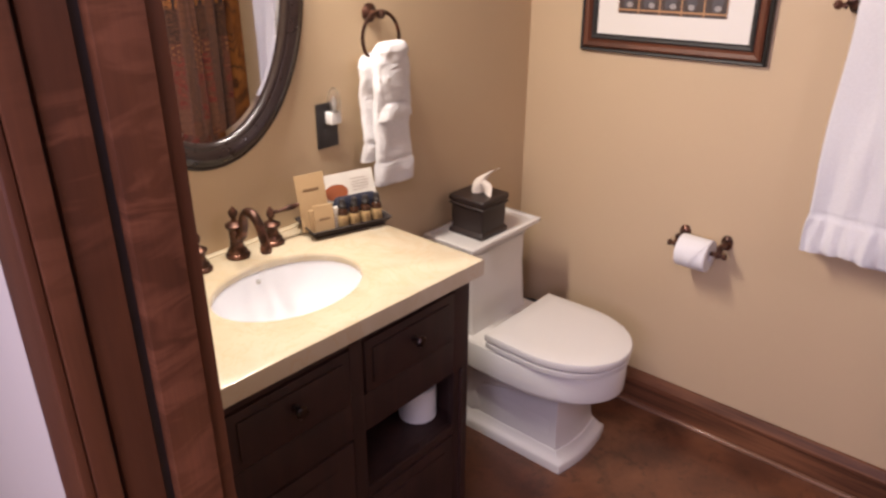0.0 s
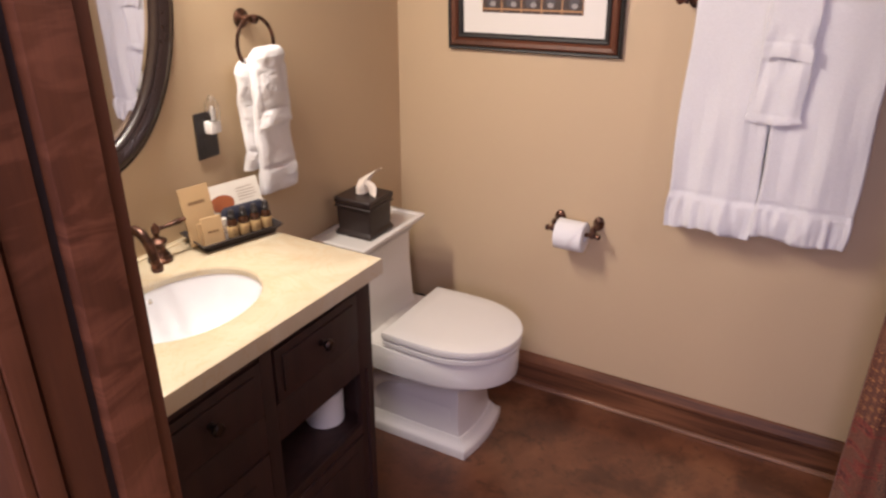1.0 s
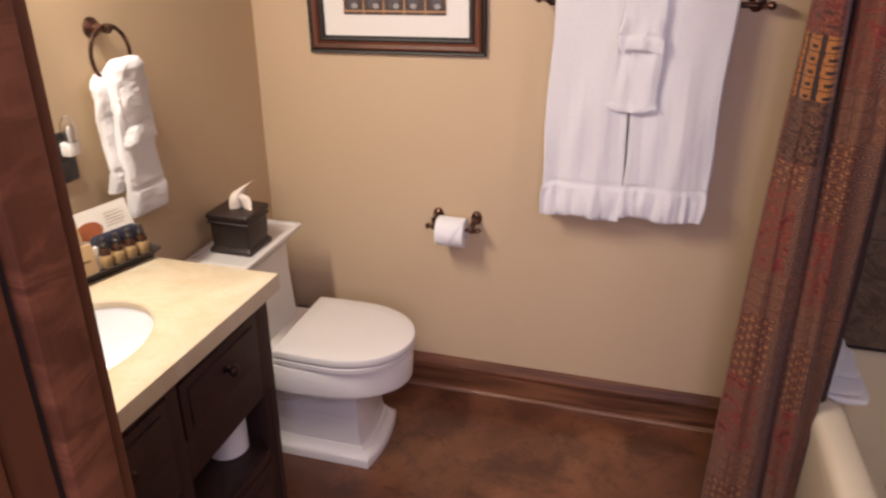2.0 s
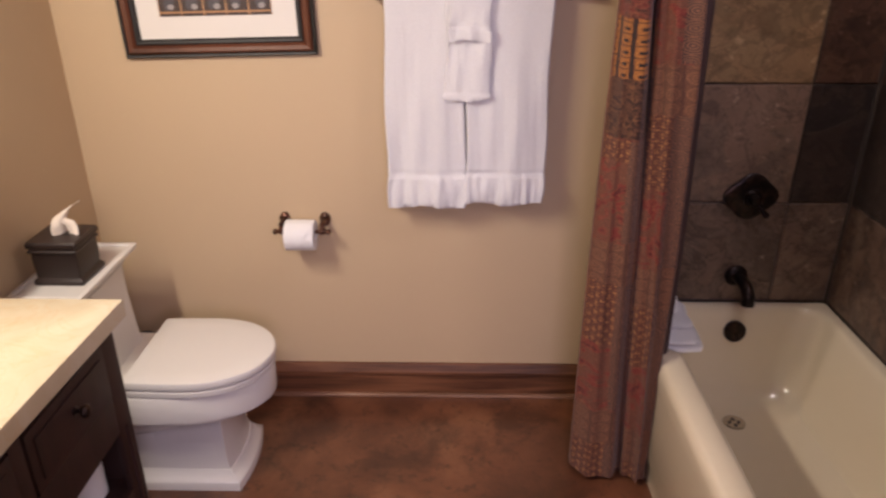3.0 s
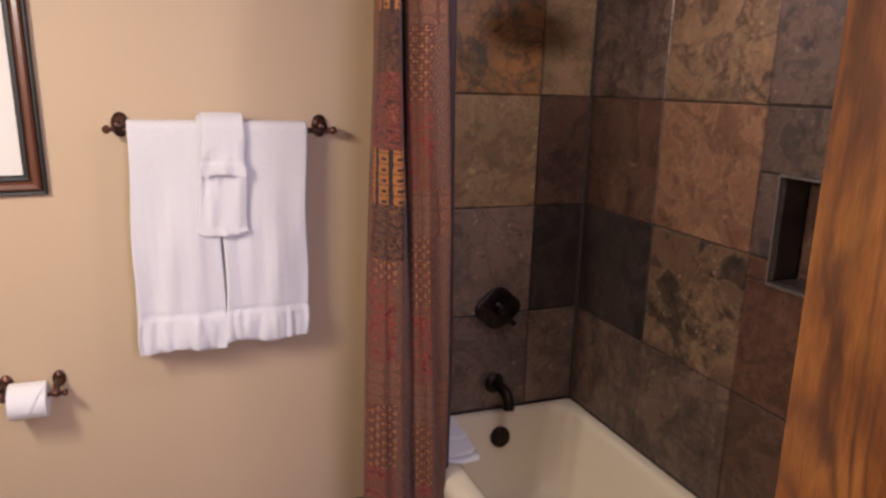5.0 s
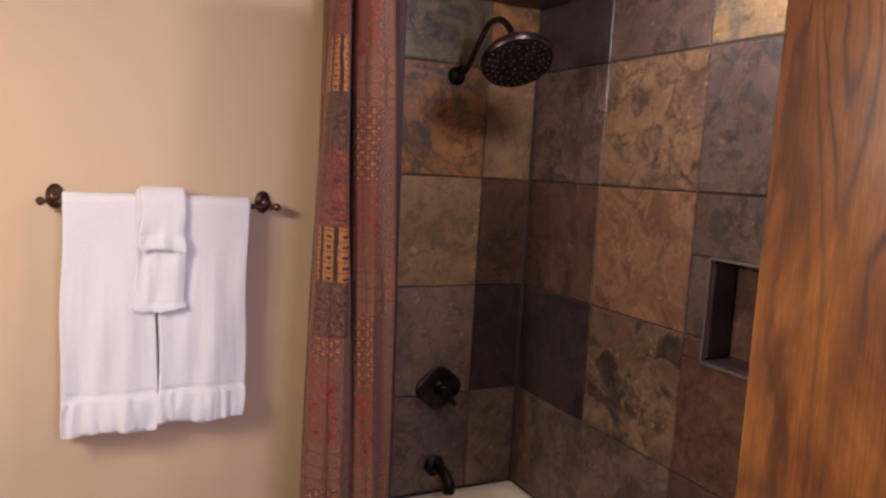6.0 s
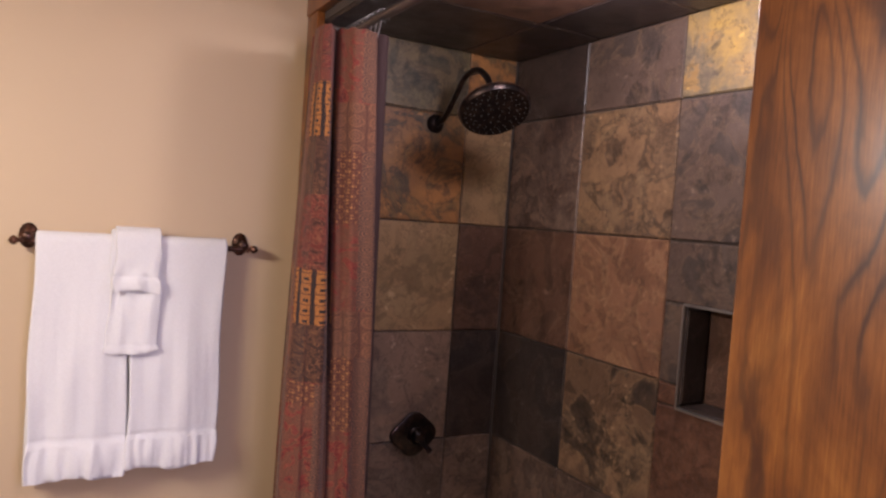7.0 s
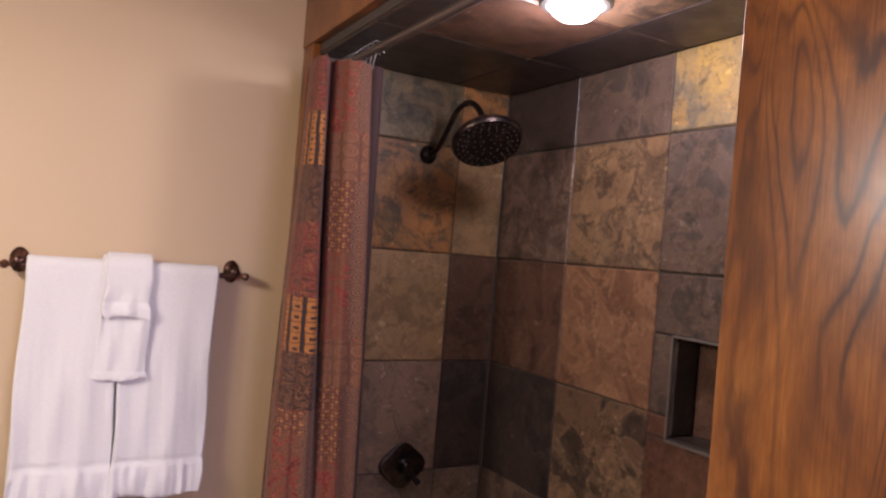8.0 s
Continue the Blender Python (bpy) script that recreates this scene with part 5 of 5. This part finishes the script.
# bin in the gap between the toilet and the wall
t = thing("waste_bin", (0.13, -0.105, 0), "small dark round waste bin behind the toilet", "bin")
part("body", lathe(bmesh.new(), (0.125, -0.112, 0.0005), (0, 0, 1), ((0.070, 0), (0.072, 0.004), (0.078, 0.30), (0.080, 0.305), (0.077, 0.305), (0.069, 0.02), (0, 0.018)), 28), BLACK, t)


# ---- shower fittings ----
def shower():
    fx, fz = 2.355, 2.055
    t = thing("rain_shower", (fx, TILE_Y, fz), "dark bronze rain shower head on a curved arm", "shower head")
    part("flange", lathe(bmesh.new(), (fx, TILE_Y - 0.001, fz), (0, -1, 0), ((0.034, 0), (0.034, 0.006), (0.026, 0.016), (0.014, 0.022), (0.012, 0.03)), 24), BLACK_BRONZE, t)
    head = Vector((2.352, -0.490, 2.094))
    pts = curve_points([(fx, TILE_Y - 0.02, fz), (fx, TILE_Y - 0.075, fz + 0.018), (fx, TILE_Y - 0.145, fz + 0.085), (fx, TILE_Y - 0.205, fz + 0.142), (fx - 0.001, TILE_Y - 0.285, fz + 0.152), (fx - 0.002, TILE_Y - 0.355, fz + 0.112), head], 7)
    part("arm", tube(bmesh.new(), pts, 0.0105, 14), BLACK_BRONZE, t)
    down = Vector((-0.08, -0.56, -0.82)).normalized()
    h = part("head_plate", lathe(bmesh.new(), head, down, ((0.0945, 0.018), (0.1096, 0.024), (0.1143, 0.030), (0.1143, 0.042), (0.1087, 0.050), (0, 0.050)), 48), BLACK_BRONZE, t)
    part("copper_back", lathe(bmesh.new(), head, down, ((0.010, -0.034), (0.018, -0.030), (0.020, -0.020), (0.030, -0.014), (0.0699, -0.004), (0.0983, 0.012), (0.1134, 0.0265), (0.1158, 0.030), (0.1158, 0.034)), 48), BRONZE, h, "worn copper-toned back")
    u, v, d = axes(down)
    for r, n in ((0.022, 6), (0.045, 11), (0.068, 16), (0.0794, 21), (0.0964, 26)):
        for i in range(n):
            a = 2 * math.pi * i / n + r * 20
            p = head + d * 0.050 + (u * math.cos(a) + v * math.sin(a)) * r
            part("nozzle", lathe(bmesh.new(), p, d, ((0.0019, -0.001), (0.0018, 0.0012), (0.0009, 0.0020), (0, 0.0020)), 6), STEEL, h)


shower()


def valve():
    x, z = 2.352, 0.905
    t = thing("shower_valve", (x, TILE_Y, z), "dark bronze shower valve with a lever handle", "valve")
    bm = bmesh.new()
    prof = ((1.0, 0.001), (1.0, 0.006), (0.93, 0.011), (0.72, 0.014), (0.62, 0.013), (0.5, 0.016), (0.05, 0.017))
    loops = []
    for k, h in prof:
        loop = []
        for i in range(48):
            g = 2 * math.pi * i / 48
            r = 0.088 * k * (1 + 0.085 * math.cos(4 * (g)))
            loop.append(Vector((x + r * math.cos(g), TILE_Y - h, z + r * 0.88 * math.sin(g))))
        loops.append(loop)
    plate = part("escutcheon", loft(bm, loops), BLACK_BRONZE, t)
    hub = part("hub", lathe(bmesh.new(), (x, TILE_Y - 0.014, z), (0, -1, 0), ((0.030, 0), (0.030, 0.012), (0.024, 0.018), (0.022, 0.040), (0.016, 0.046), (0, 0.048)), 24), BLACK_BRONZE, t)
    part("lever", lathe(bmesh.new(), (x, TILE_Y - 0.05, z), (0.6, -0.25, -0.75), ((0.008, 0), (0.007, 0.02), (0.010, 0.05), (0.012, 0.066), (0.006, 0.072), (0, 0.074)), 14), BLACK_BRONZE, hub)
    x, z = 2.352, 0.600
    t = thing("tub_spout", (x, TILE_Y, z), "dark bronze curved tub spout", "spout")
    part("flange", lathe(bmesh.new(), (x, TILE_Y - 0.001, z), (0, -1, 0), ((0.040, 0), (0.040, 0.006), (0.032, 0.014), (0.022, 0.020), (0, 0.022)), 24), BLACK_BRONZE, t)
    pts = curve_points([(x, TILE_Y - 0.015, z), (x + 0.004, TILE_Y - 0.05, z + 0.001), (x + 0.008, TILE_Y - 0.085, z - 0.006), (x + 0.011, TILE_Y - 0.108, z - 0.028), (x + 0.012, TILE_Y - 0.114, z - 0.064)], 6)
    part("pipe", tube(bmesh.new(), pts, [0.020 + 0.003 * (i / len(pts)) for i in range(len(pts))], 18), BLACK_BRONZE, t)


valve()


def shower_lamp():
    x, y, z = 2.230, -1.06, 2.334
    t = thing("ceiling_lamp", (x, y, z), "recessed shower ceiling lamp with glowing frosted dome", "lamp")
    part("trim_ring", lathe(bmesh.new(), (x, y, z), (0, 0, -1), ((0.088, 0), (0.090, 0.004), (0.084, 0.010), (0.072, 0.012), (0.068, 0.006), (0.068, 0.0)), 36), STEEL, t, "brushed metal trim ring")
    dome = part("dome", lathe(bmesh.new(), (x, y, z - 0.004), (0, 0, -1), ((0.064, 0), (0.063, 0.010), (0.055, 0.024), (0.038, 0.036), (0.018, 0.042), (0, 0.043)), 32), LAMP, t, "glowing frosted glass dome")
    dome.visible_shadow = False


shower_lamp()


# ---- shower curtain, rod and rings ----
ROD_X, ROD_Z = 1.975, 2.295


def curtain_rod():
    t = thing("curtain_rod", (ROD_X, -0.97, ROD_Z), "metal shower curtain rod across the alcove", "curtain rod")
    part("pole", tube(bmesh.new(), [(ROD_X, TILE_Y - 0.001, ROD_Z), (ROD_X, FOOT_Y + 0.001, ROD_Z)], 0.014, 14), ROD, t)
    for y, d in ((TILE_Y - 0.001, -1), (FOOT_Y + 0.001, 1)):
        part("flange", lathe(bmesh.new(), (ROD_X, y, ROD_Z), (0, d, 0), ((0.030, 0), (0.030, 0.006), (0.016, 0.014), (0, 0.015)), 20), ROD, t)


curtain_rod()

# plan of the gathered cloth from its free edge to the wall: x low, x high (0..1 across), y
PLAN = [(0.97, -0.430), (1.0, -0.465), (0.97, -0.500), (0.86, -0.520), (0.72, -0.515), (0.63, -0.490), (0.60, -0.440), (0.592, -0.345), (0.572, -0.340), (0.562, -0.430), (0.50, -0.480), (0.36, -0.503),
        (0.20, -0.495), (0.07, -0.460), (0.0, -0.410), (0.02, -0.360), (0.12, -0.330), (0.30, -0.310), (0.45, -0.300), (0.30, -0.280), (0.08, -0.285), (0.01, -0.250), (0.05, -0.210), (0.20, -0.190), (0.40, -0.190),
        (0.25, -0.160), (0.06, -0.150), (0.08, -0.120)]


def sides(s):
    """The cloth's two sides at a share s of the way down."""
    return 1.778 - 0.078 * s + 0.034 * s * s, 1.962 + 0.030 * min(1.0, s * 1.6)


def across(x, s):
    """The deep crease wanders from the left lobe to the right one on its way down."""
    c = 0.30 + 0.40 * s
    return x * c / 0.55 if x < 0.55 else c + (x - 0.55) * (1 - c) / 0.45


def curtain():
    t = thing("shower_curtain", (1.90, -0.30, 0.02), "patchwork tapestry shower curtain gathered to one side", "curtain")
    top, bottom, nv = 2.238, 0.022, 56
    pts = curve_points([(a, b, 0) for a, b in PLAN], 7)
    run = [0.0]
    for a, b in zip(pts, pts[1:]):
        run.append(run[-1] + math.hypot((b.x - a.x) * 0.23, b.y - a.y))

    def sheet(bm, offset, keep, uvs):
        rows = []
        for j in range(nv + 1):
            s = j / nv
            z = top + (bottom - top) * s
            lo, hi = sides(s)
            row = []
            for i in keep:
                p = pts[i]
                a, b = pts[max(i - 1, 0)], pts[min(i + 1, len(pts) - 1)]
                n = Vector((-(b.y - a.y), (b.x - a.x) * 0.2, 0)).normalized()
                squeeze = 0.80 + 0.20 * min(1, s * 2.5)
                y = -0.29 + (p.y + 0.29) * squeeze
                x = 0.26 * max(0.0, y + 0.46) + lo + (hi - lo) * across(p.x, s) + 0.006 * math.sin(5 * s + 0.35 * i) * s + 0.004 * math.sin(2.6 * s + 0.08 * i)
                zz = z + (0.003 * math.sin(i * 0.9) if j == 0 else 0)
                v = bm.verts.new(Vector((x + 0.004 * math.sin(0.43 * i + 1.5 * s), y + 0.006 * math.sin(7 * s + 0.2 * i) + 0.009 * math.sin(0.62 * i + 2.2 * s) * min(1.0, 0.3 + s * 2), zz)) + n * offset)
                uvs[v] = (run[i] + 0.35 if run[i] < 0.33 else 0.79 + (run[i] - 0.47) * 0.78, z)
                row.append(v)
            rows.append(row)
        return rows
    bm, uvs = bmesh.new(), {}
    keep = list(range(len(pts)))
    a, b = sheet(bm, 0.0, keep, uvs), sheet(bm, 0.003, keep, uvs)
    m = len(keep)
    for j in range(nv):
        for i in range(m - 1):
            bm.faces.new((a[j][i], a[j][i + 1], a[j + 1][i + 1], a[j + 1][i]))
            bm.faces.new((b[j][i], b[j + 1][i], b[j + 1][i + 1], b[j][i + 1]))
        for i in (0, m - 1):
            bm.faces.new((a[j][i], a[j + 1][i], b[j + 1][i], b[j][i]))
    for i in range(m - 1):
        for j in (0, nv):
            bm.faces.new((a[j][i], a[j][i + 1], b[j][i + 1], b[j][i]))
    layer = bm.loops.layers.uv.new("UVMap")
    for f in bm.faces:
        for l in f.loops:
            l[layer].uv = uvs[l.vert]
    part("cloth", bm, CLOTH, t, angle=80)
    # plain lining that shows past the free edge
    pts2 = [(-0.25, -0.36), (-0.1, -0.43), (0.5, -0.452), (0.95, -0.43), (1.0, -0.38), (0.4, -0.31), (0.9, -0.26), (0.5, -0.20)]
    loops = []
    path = curve_points([(p, q, 0) for p, q in pts2], 5)
    for j in range(31):
        s = j / 30
        z = top + 0.004 + (0.05 - top) * s
        lo, hi = sides(s)
        front = [Vector((hi + p.x * (0.046 - 0.010 * s), p.y + 0.004 * math.sin(6 * s), z)) for p in path]
        loops.append(front + [q + Vector((0.003, 0.001, 0)) for q in front[::-1]])
    part("lining", loft(bmesh.new(), loops), LINING, t, "plain purple-brown lining", angle=80)
    rings = [-0.47, -0.43, -0.385, -0.34, -0.30, -0.255, -0.215, -0.17, -0.135]
    for i, y in enumerate(rings):
        p = [(ROD_X + 0.018 * math.sin(a) + (0.012 if abs(a) > 2 else 0), y * 0.85 - 0.045 + 0.003 * math.sin(i + a), ROD_Z + 0.004 + 0.020 * math.cos(a)) for a in (-2.2, -1.5, -0.8, 0, 0.8, 1.5, 2.2)]
        p = [(p[0][0] - 0.010, p[0][1], 2.226)] + p
        part("curtain_ring", tube(bmesh.new(), curve_points(p, 3), 0.0017, 6), STEEL, t, "thin metal curtain ring")


curtain()

# crumpled bath mat on the tub's corner
t = thing("bath_mat", (2.08, -0.36, 0.491), "crumpled folded white bath mat lying over the tub's rim", "bath mat")
for k, (dx, dz, y0, y1) in enumerate(((0.016, 0.0, -0.455, -0.140), (0.004, 0.017, -0.445, -0.150), (-0.012, 0.034, -0.380, -0.170), (-0.026, 0.050, -0.300, -0.150))):
    n, loops = 26, []
    for j in range(19):
        v = j / 18
        y = y0 + (y1 - y0) * v
        edge = min(1.0, 6 * min(v, 1 - v) + 0.25)
        loop = []
        for i in range(n):
            g = 2 * math.pi * i / n
            c, d = math.cos(g), math.sin(g)
            x = 2.072 + dx + 0.066 * edge ** 0.35 * math.copysign(abs(c) ** 0.6, c) + 0.020 * noise.noise(Vector((c, y * 9, k * 3.3)))
            z = 0.5020 + dz * 1.10 + 0.0105 * edge ** 0.6 * math.copysign(abs(d) ** 0.6, d) + (0.010 * noise.noise(Vector((x * 16, y * 14, k))) + 0.004) * (k > 0)
            loop.append(Vector((x, y + 0.008 * noise.noise(Vector((x * 20, k * 5, 1.0))), max(z, 0.4912))))
        loops.append(loop)
    part("fold", loft(bmesh.new(), loops), TOWEL, t, angle=80)
# ---- slate tiles, each a piece of its own ----
SLATES = {
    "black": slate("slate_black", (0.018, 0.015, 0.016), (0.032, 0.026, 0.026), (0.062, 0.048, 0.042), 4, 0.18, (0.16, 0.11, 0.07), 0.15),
    "char": slate("slate_charcoal", (0.036, 0.030, 0.030), (0.072, 0.058, 0.053), (0.145, 0.112, 0.090), 5, 0.17, (0.25, 0.17, 0.10), 0.3),
    "grey": slate("slate_grey", (0.105, 0.080, 0.068), (0.19, 0.146, 0.120), (0.30, 0.235, 0.185), 5, 0.15, (0.20, 0.14, 0.08), 0.2),
    "olive": slate("slate_olive", (0.195, 0.140, 0.078), (0.300, 0.220, 0.120), (0.38, 0.285, 0.165), 4, 0.20, (0.13, 0.075, 0.035), 0.35),
    "brown": slate("slate_brown", (0.044, 0.025, 0.019), (0.084, 0.048, 0.035), (0.13, 0.080, 0.056), 5, 0.18, (0.24, 0.15, 0.08), 0.25),
    "rust": slate("slate_rust", (0.085, 0.034, 0.016), (0.14, 0.060, 0.028), (0.17, 0.095, 0.055), 5, 0.18, (0.06, 0.03, 0.018), 0.4),
    "mauve": slate("slate_mauve", (0.046, 0.033, 0.030), (0.108, 0.077, 0.064), (0.20, 0.150, 0.115), 7, 0.13, (0.045, 0.026, 0.02), 0.7),
    # mauve made paler: hall light low on the end wall, put into the colour
    "mauve_lit": slate("slate_mauve_lit", (0.064, 0.047, 0.043), (0.138, 0.104, 0.091), (0.225, 0.178, 0.148), 6, 0.14, (0.05, 0.032, 0.026), 0.5),
    "copper": slate("slate_copper", (0.105, 0.056, 0.034), (0.19, 0.102, 0.060), (0.26, 0.160, 0.098), 5, 0.16, (0.40, 0.26, 0.14), 0.4),
    "tan": slate("slate_tan", (0.064, 0.044, 0.032), (0.170, 0.116, 0.072), (0.28, 0.200, 0.112), 7, 0.13, (0.05, 0.034, 0.024), 0.7),
    "gold": slate("slate_gold", (0.064, 0.058, 0.050), (0.165, 0.142, 0.098), (0.47, 0.325, 0.075), 3.6, 0.17, (0.30, 0.24, 0.14), 0.4),
    "ochre": slate("slate_ochre", (0.045, 0.045, 0.046), (0.19, 0.125, 0.055), (0.42, 0.215, 0.065), 4, 0.13, (0.04, 0.035, 0.03), 0.5),
    "moss": slate("slate_moss", (0.035, 0.032, 0.027), (0.10, 0.088, 0.055), (0.20, 0.165, 0.085), 6, 0.13, (0.03, 0.026, 0.02), 0.5),
    "patch": slate("slate_patched", (0.022, 0.018, 0.017), (0.070, 0.050, 0.036), (0.26, 0.185, 0.115), 5, 0.12, (0.30, 0.20, 0.11), 0.5),
    "speck": slate("slate_speckled", (0.060, 0.026, 0.016), (0.105, 0.050, 0.030), (0.17, 0.095, 0.060), 22, 0.12, (0.03, 0.016, 0.012), 0.4),
}
MESHES = {}
random.seed(21)


def tile_mesh(w, h, thick=0.010):
    """A riven-edged tile: w along x, h along z, face towards -y."""
    key = (round(w, 3), round(h, 3))
    if key not in MESHES:
        bm = bmesh.new()
        c = 0.004
        rows = []
        for inset, y in ((0.0, 0.0), (0.0, -thick + c), (c, -thick)):
            rows.append([Vector((x, y, z)) for x, z in ((inset, inset), (w - inset, inset), (w - inset, h - inset), (inset, h - inset))])
        for r in rows:
            for k, p in enumerate(r):
                p.x += 0.0012 * math.sin(k * 2.1 + w * 40)
                p.z += 0.0012 * math.cos(k * 3.3 + h * 30)
        loft(bm, rows, caps=True)
        bmesh.ops.recalc_face_normals(bm, faces=bm.faces)
        me = bpy.data.meshes.new("slate_tile")
        bm.to_mesh(me)
        bm.free()
        me.materials.append(SLATES["char"])
        MESHES[key] = me
    return MESHES[key]


def tile(parent, m, w, h, kind):
    ob = new("slate_tile", tile_mesh(w, h))
    ob.matrix_world = m
    ob.parent = parent
    ob.material_slots[0].link = "OBJECT"
    ob.material_slots[0].material = SLATES[kind]
    return ob


ROWS_Z = [0.494, 0.880, 1.290, 1.695, 2.097, 2.338]
G = 0.0022
end_wall, long_wall, foot_wall, soffit = (bpy.data.objects[n] for n in ("wall_plumbing", "wall_east", "wall_foot", "soffit"))

COLS_X = [1.914, 2.075, 2.488, 2.697]
END = [("mauve_lit", "mauve_lit", "mauve_lit"), ("grey", "grey", "black"), ("char", "olive", "brown"), ("grey", "ochre", "olive"), ("char", "moss", "ochre")]
for r in range(5):
    for c in range(3):
        tile(end_wall, pose(COLS_X[c] + G, TILE_Y + 0.009 + random.uniform(0, 0.0015), ROWS_Z[r] + G), COLS_X[c + 1] - COLS_X[c] - 2 * G, ROWS_Z[r + 1] - ROWS_Z[r] - 2 * G, END[r][c])

COLS_Y = [TILE_Y - 0.002, -0.518, -0.942, -1.362, -1.775, FOOT_Y]
LONG = [("mauve", "mauve", "brown", "mauve", "grey"), ("black", "patch", "speck", "brown", "char"), ("brown", "copper", "char", "olive", "rust"), ("mauve", "tan", "char", "tan", "char"), ("black", "char", "gold", "grey", "brown")]


def long_tile(y1, y0, z0, z1, kind):
    """A tile of the long wall between two heights; y runs from y1 down to y0."""
    tile(long_wall, pose(TILE_X + 0.009 + random.uniform(0, 0.0015), y1 - G, z0 + G, 0, 0, -90), y1 - y0 - 2 * G, z1 - z0 - 2 * G, kind)


for r in range(5):
    for c in range(5):
        y1, y0, z0, z1, k = COLS_Y[c], COLS_Y[c + 1], ROWS_Z[r], ROWS_Z[r + 1], LONG[r][c]
        if c in (2, 3) and r in (1, 2):
            # pieces cut round the niche
            za, zb = (z0, NZ0) if r == 1 else (NZ1, z1)
            long_tile(y1, y0, za, zb, k)
            sa, sb = (NZ0, z1) if r == 1 else (z0, NZ1)
            if c == 2:
                long_tile(y1, NY1, sa, sb, k)
            else:
                long_tile(NY0, y0, sa, sb, k)
        else:
            long_tile(y1, y0, z0, z1, k)
for z0, z1, k in ((NZ0 + 0.012, NZ1 - 0.012, "grey"),):
    tile(long_wall, pose(2.799, NY1 - 0.012, z0, 0, 0, -90), NY1 - NY0 - 0.024, z1 - z0, "brown")
for y, turn in ((NY1, 0), (NY0, 180)):
    tile(long_wall, pose(TILE_X + 0.006 if turn == 0 else 2.792, y, NZ0 + 0.012, 0, 0, turn), 0.086, NZ1 - NZ0 - 0.024, "black")
tile(long_wall, pose(TILE_X + 0.006, NY0 + 0.012, NZ0, -90, 0, 0) @ Matrix.Identity(4), 0.086, 0.36, "black")
bm = bmesh.new()
e = 0.007
for y0, y1, z0, z1 in ((NY0, NY1, NZ0 - e / 2, NZ0 + e / 2), (NY0, NY1, NZ1 - e / 2, NZ1 + e / 2), (NY0 - e / 2, NY0 + e / 2, NZ0, NZ1), (NY1 - e / 2, NY1 + e / 2, NZ0, NZ1)):
    box(bm, TILE_X - 0.006, TILE_X + 0.012, y0, y1, z0, z1, bevel=0.001, seg=1)
structure("trim_niche", bm, STEEL, "brushed metal edge trim round the shower niche", "trim")

for r in range(5):
    for c in range(2):
        a = (1.914, 2.31, 2.697)
        tile(foot_wall, pose(a[c + 1] - G, FOOT_Y - 0.009, ROWS_Z[r] + G, 0, 0, 180), a[c + 1] - a[c] - 2 * G, ROWS_Z[r + 1] - ROWS_Z[r] - 2 * G, ("char", "grey", "olive", "brown", "tan")[(r + c * 2) % 5])

CEIL_X, CEIL_Y = [1.914, 2.040, 2.448, 2.697], [TILE_Y, -0.580, -0.992, -1.40, FOOT_Y]
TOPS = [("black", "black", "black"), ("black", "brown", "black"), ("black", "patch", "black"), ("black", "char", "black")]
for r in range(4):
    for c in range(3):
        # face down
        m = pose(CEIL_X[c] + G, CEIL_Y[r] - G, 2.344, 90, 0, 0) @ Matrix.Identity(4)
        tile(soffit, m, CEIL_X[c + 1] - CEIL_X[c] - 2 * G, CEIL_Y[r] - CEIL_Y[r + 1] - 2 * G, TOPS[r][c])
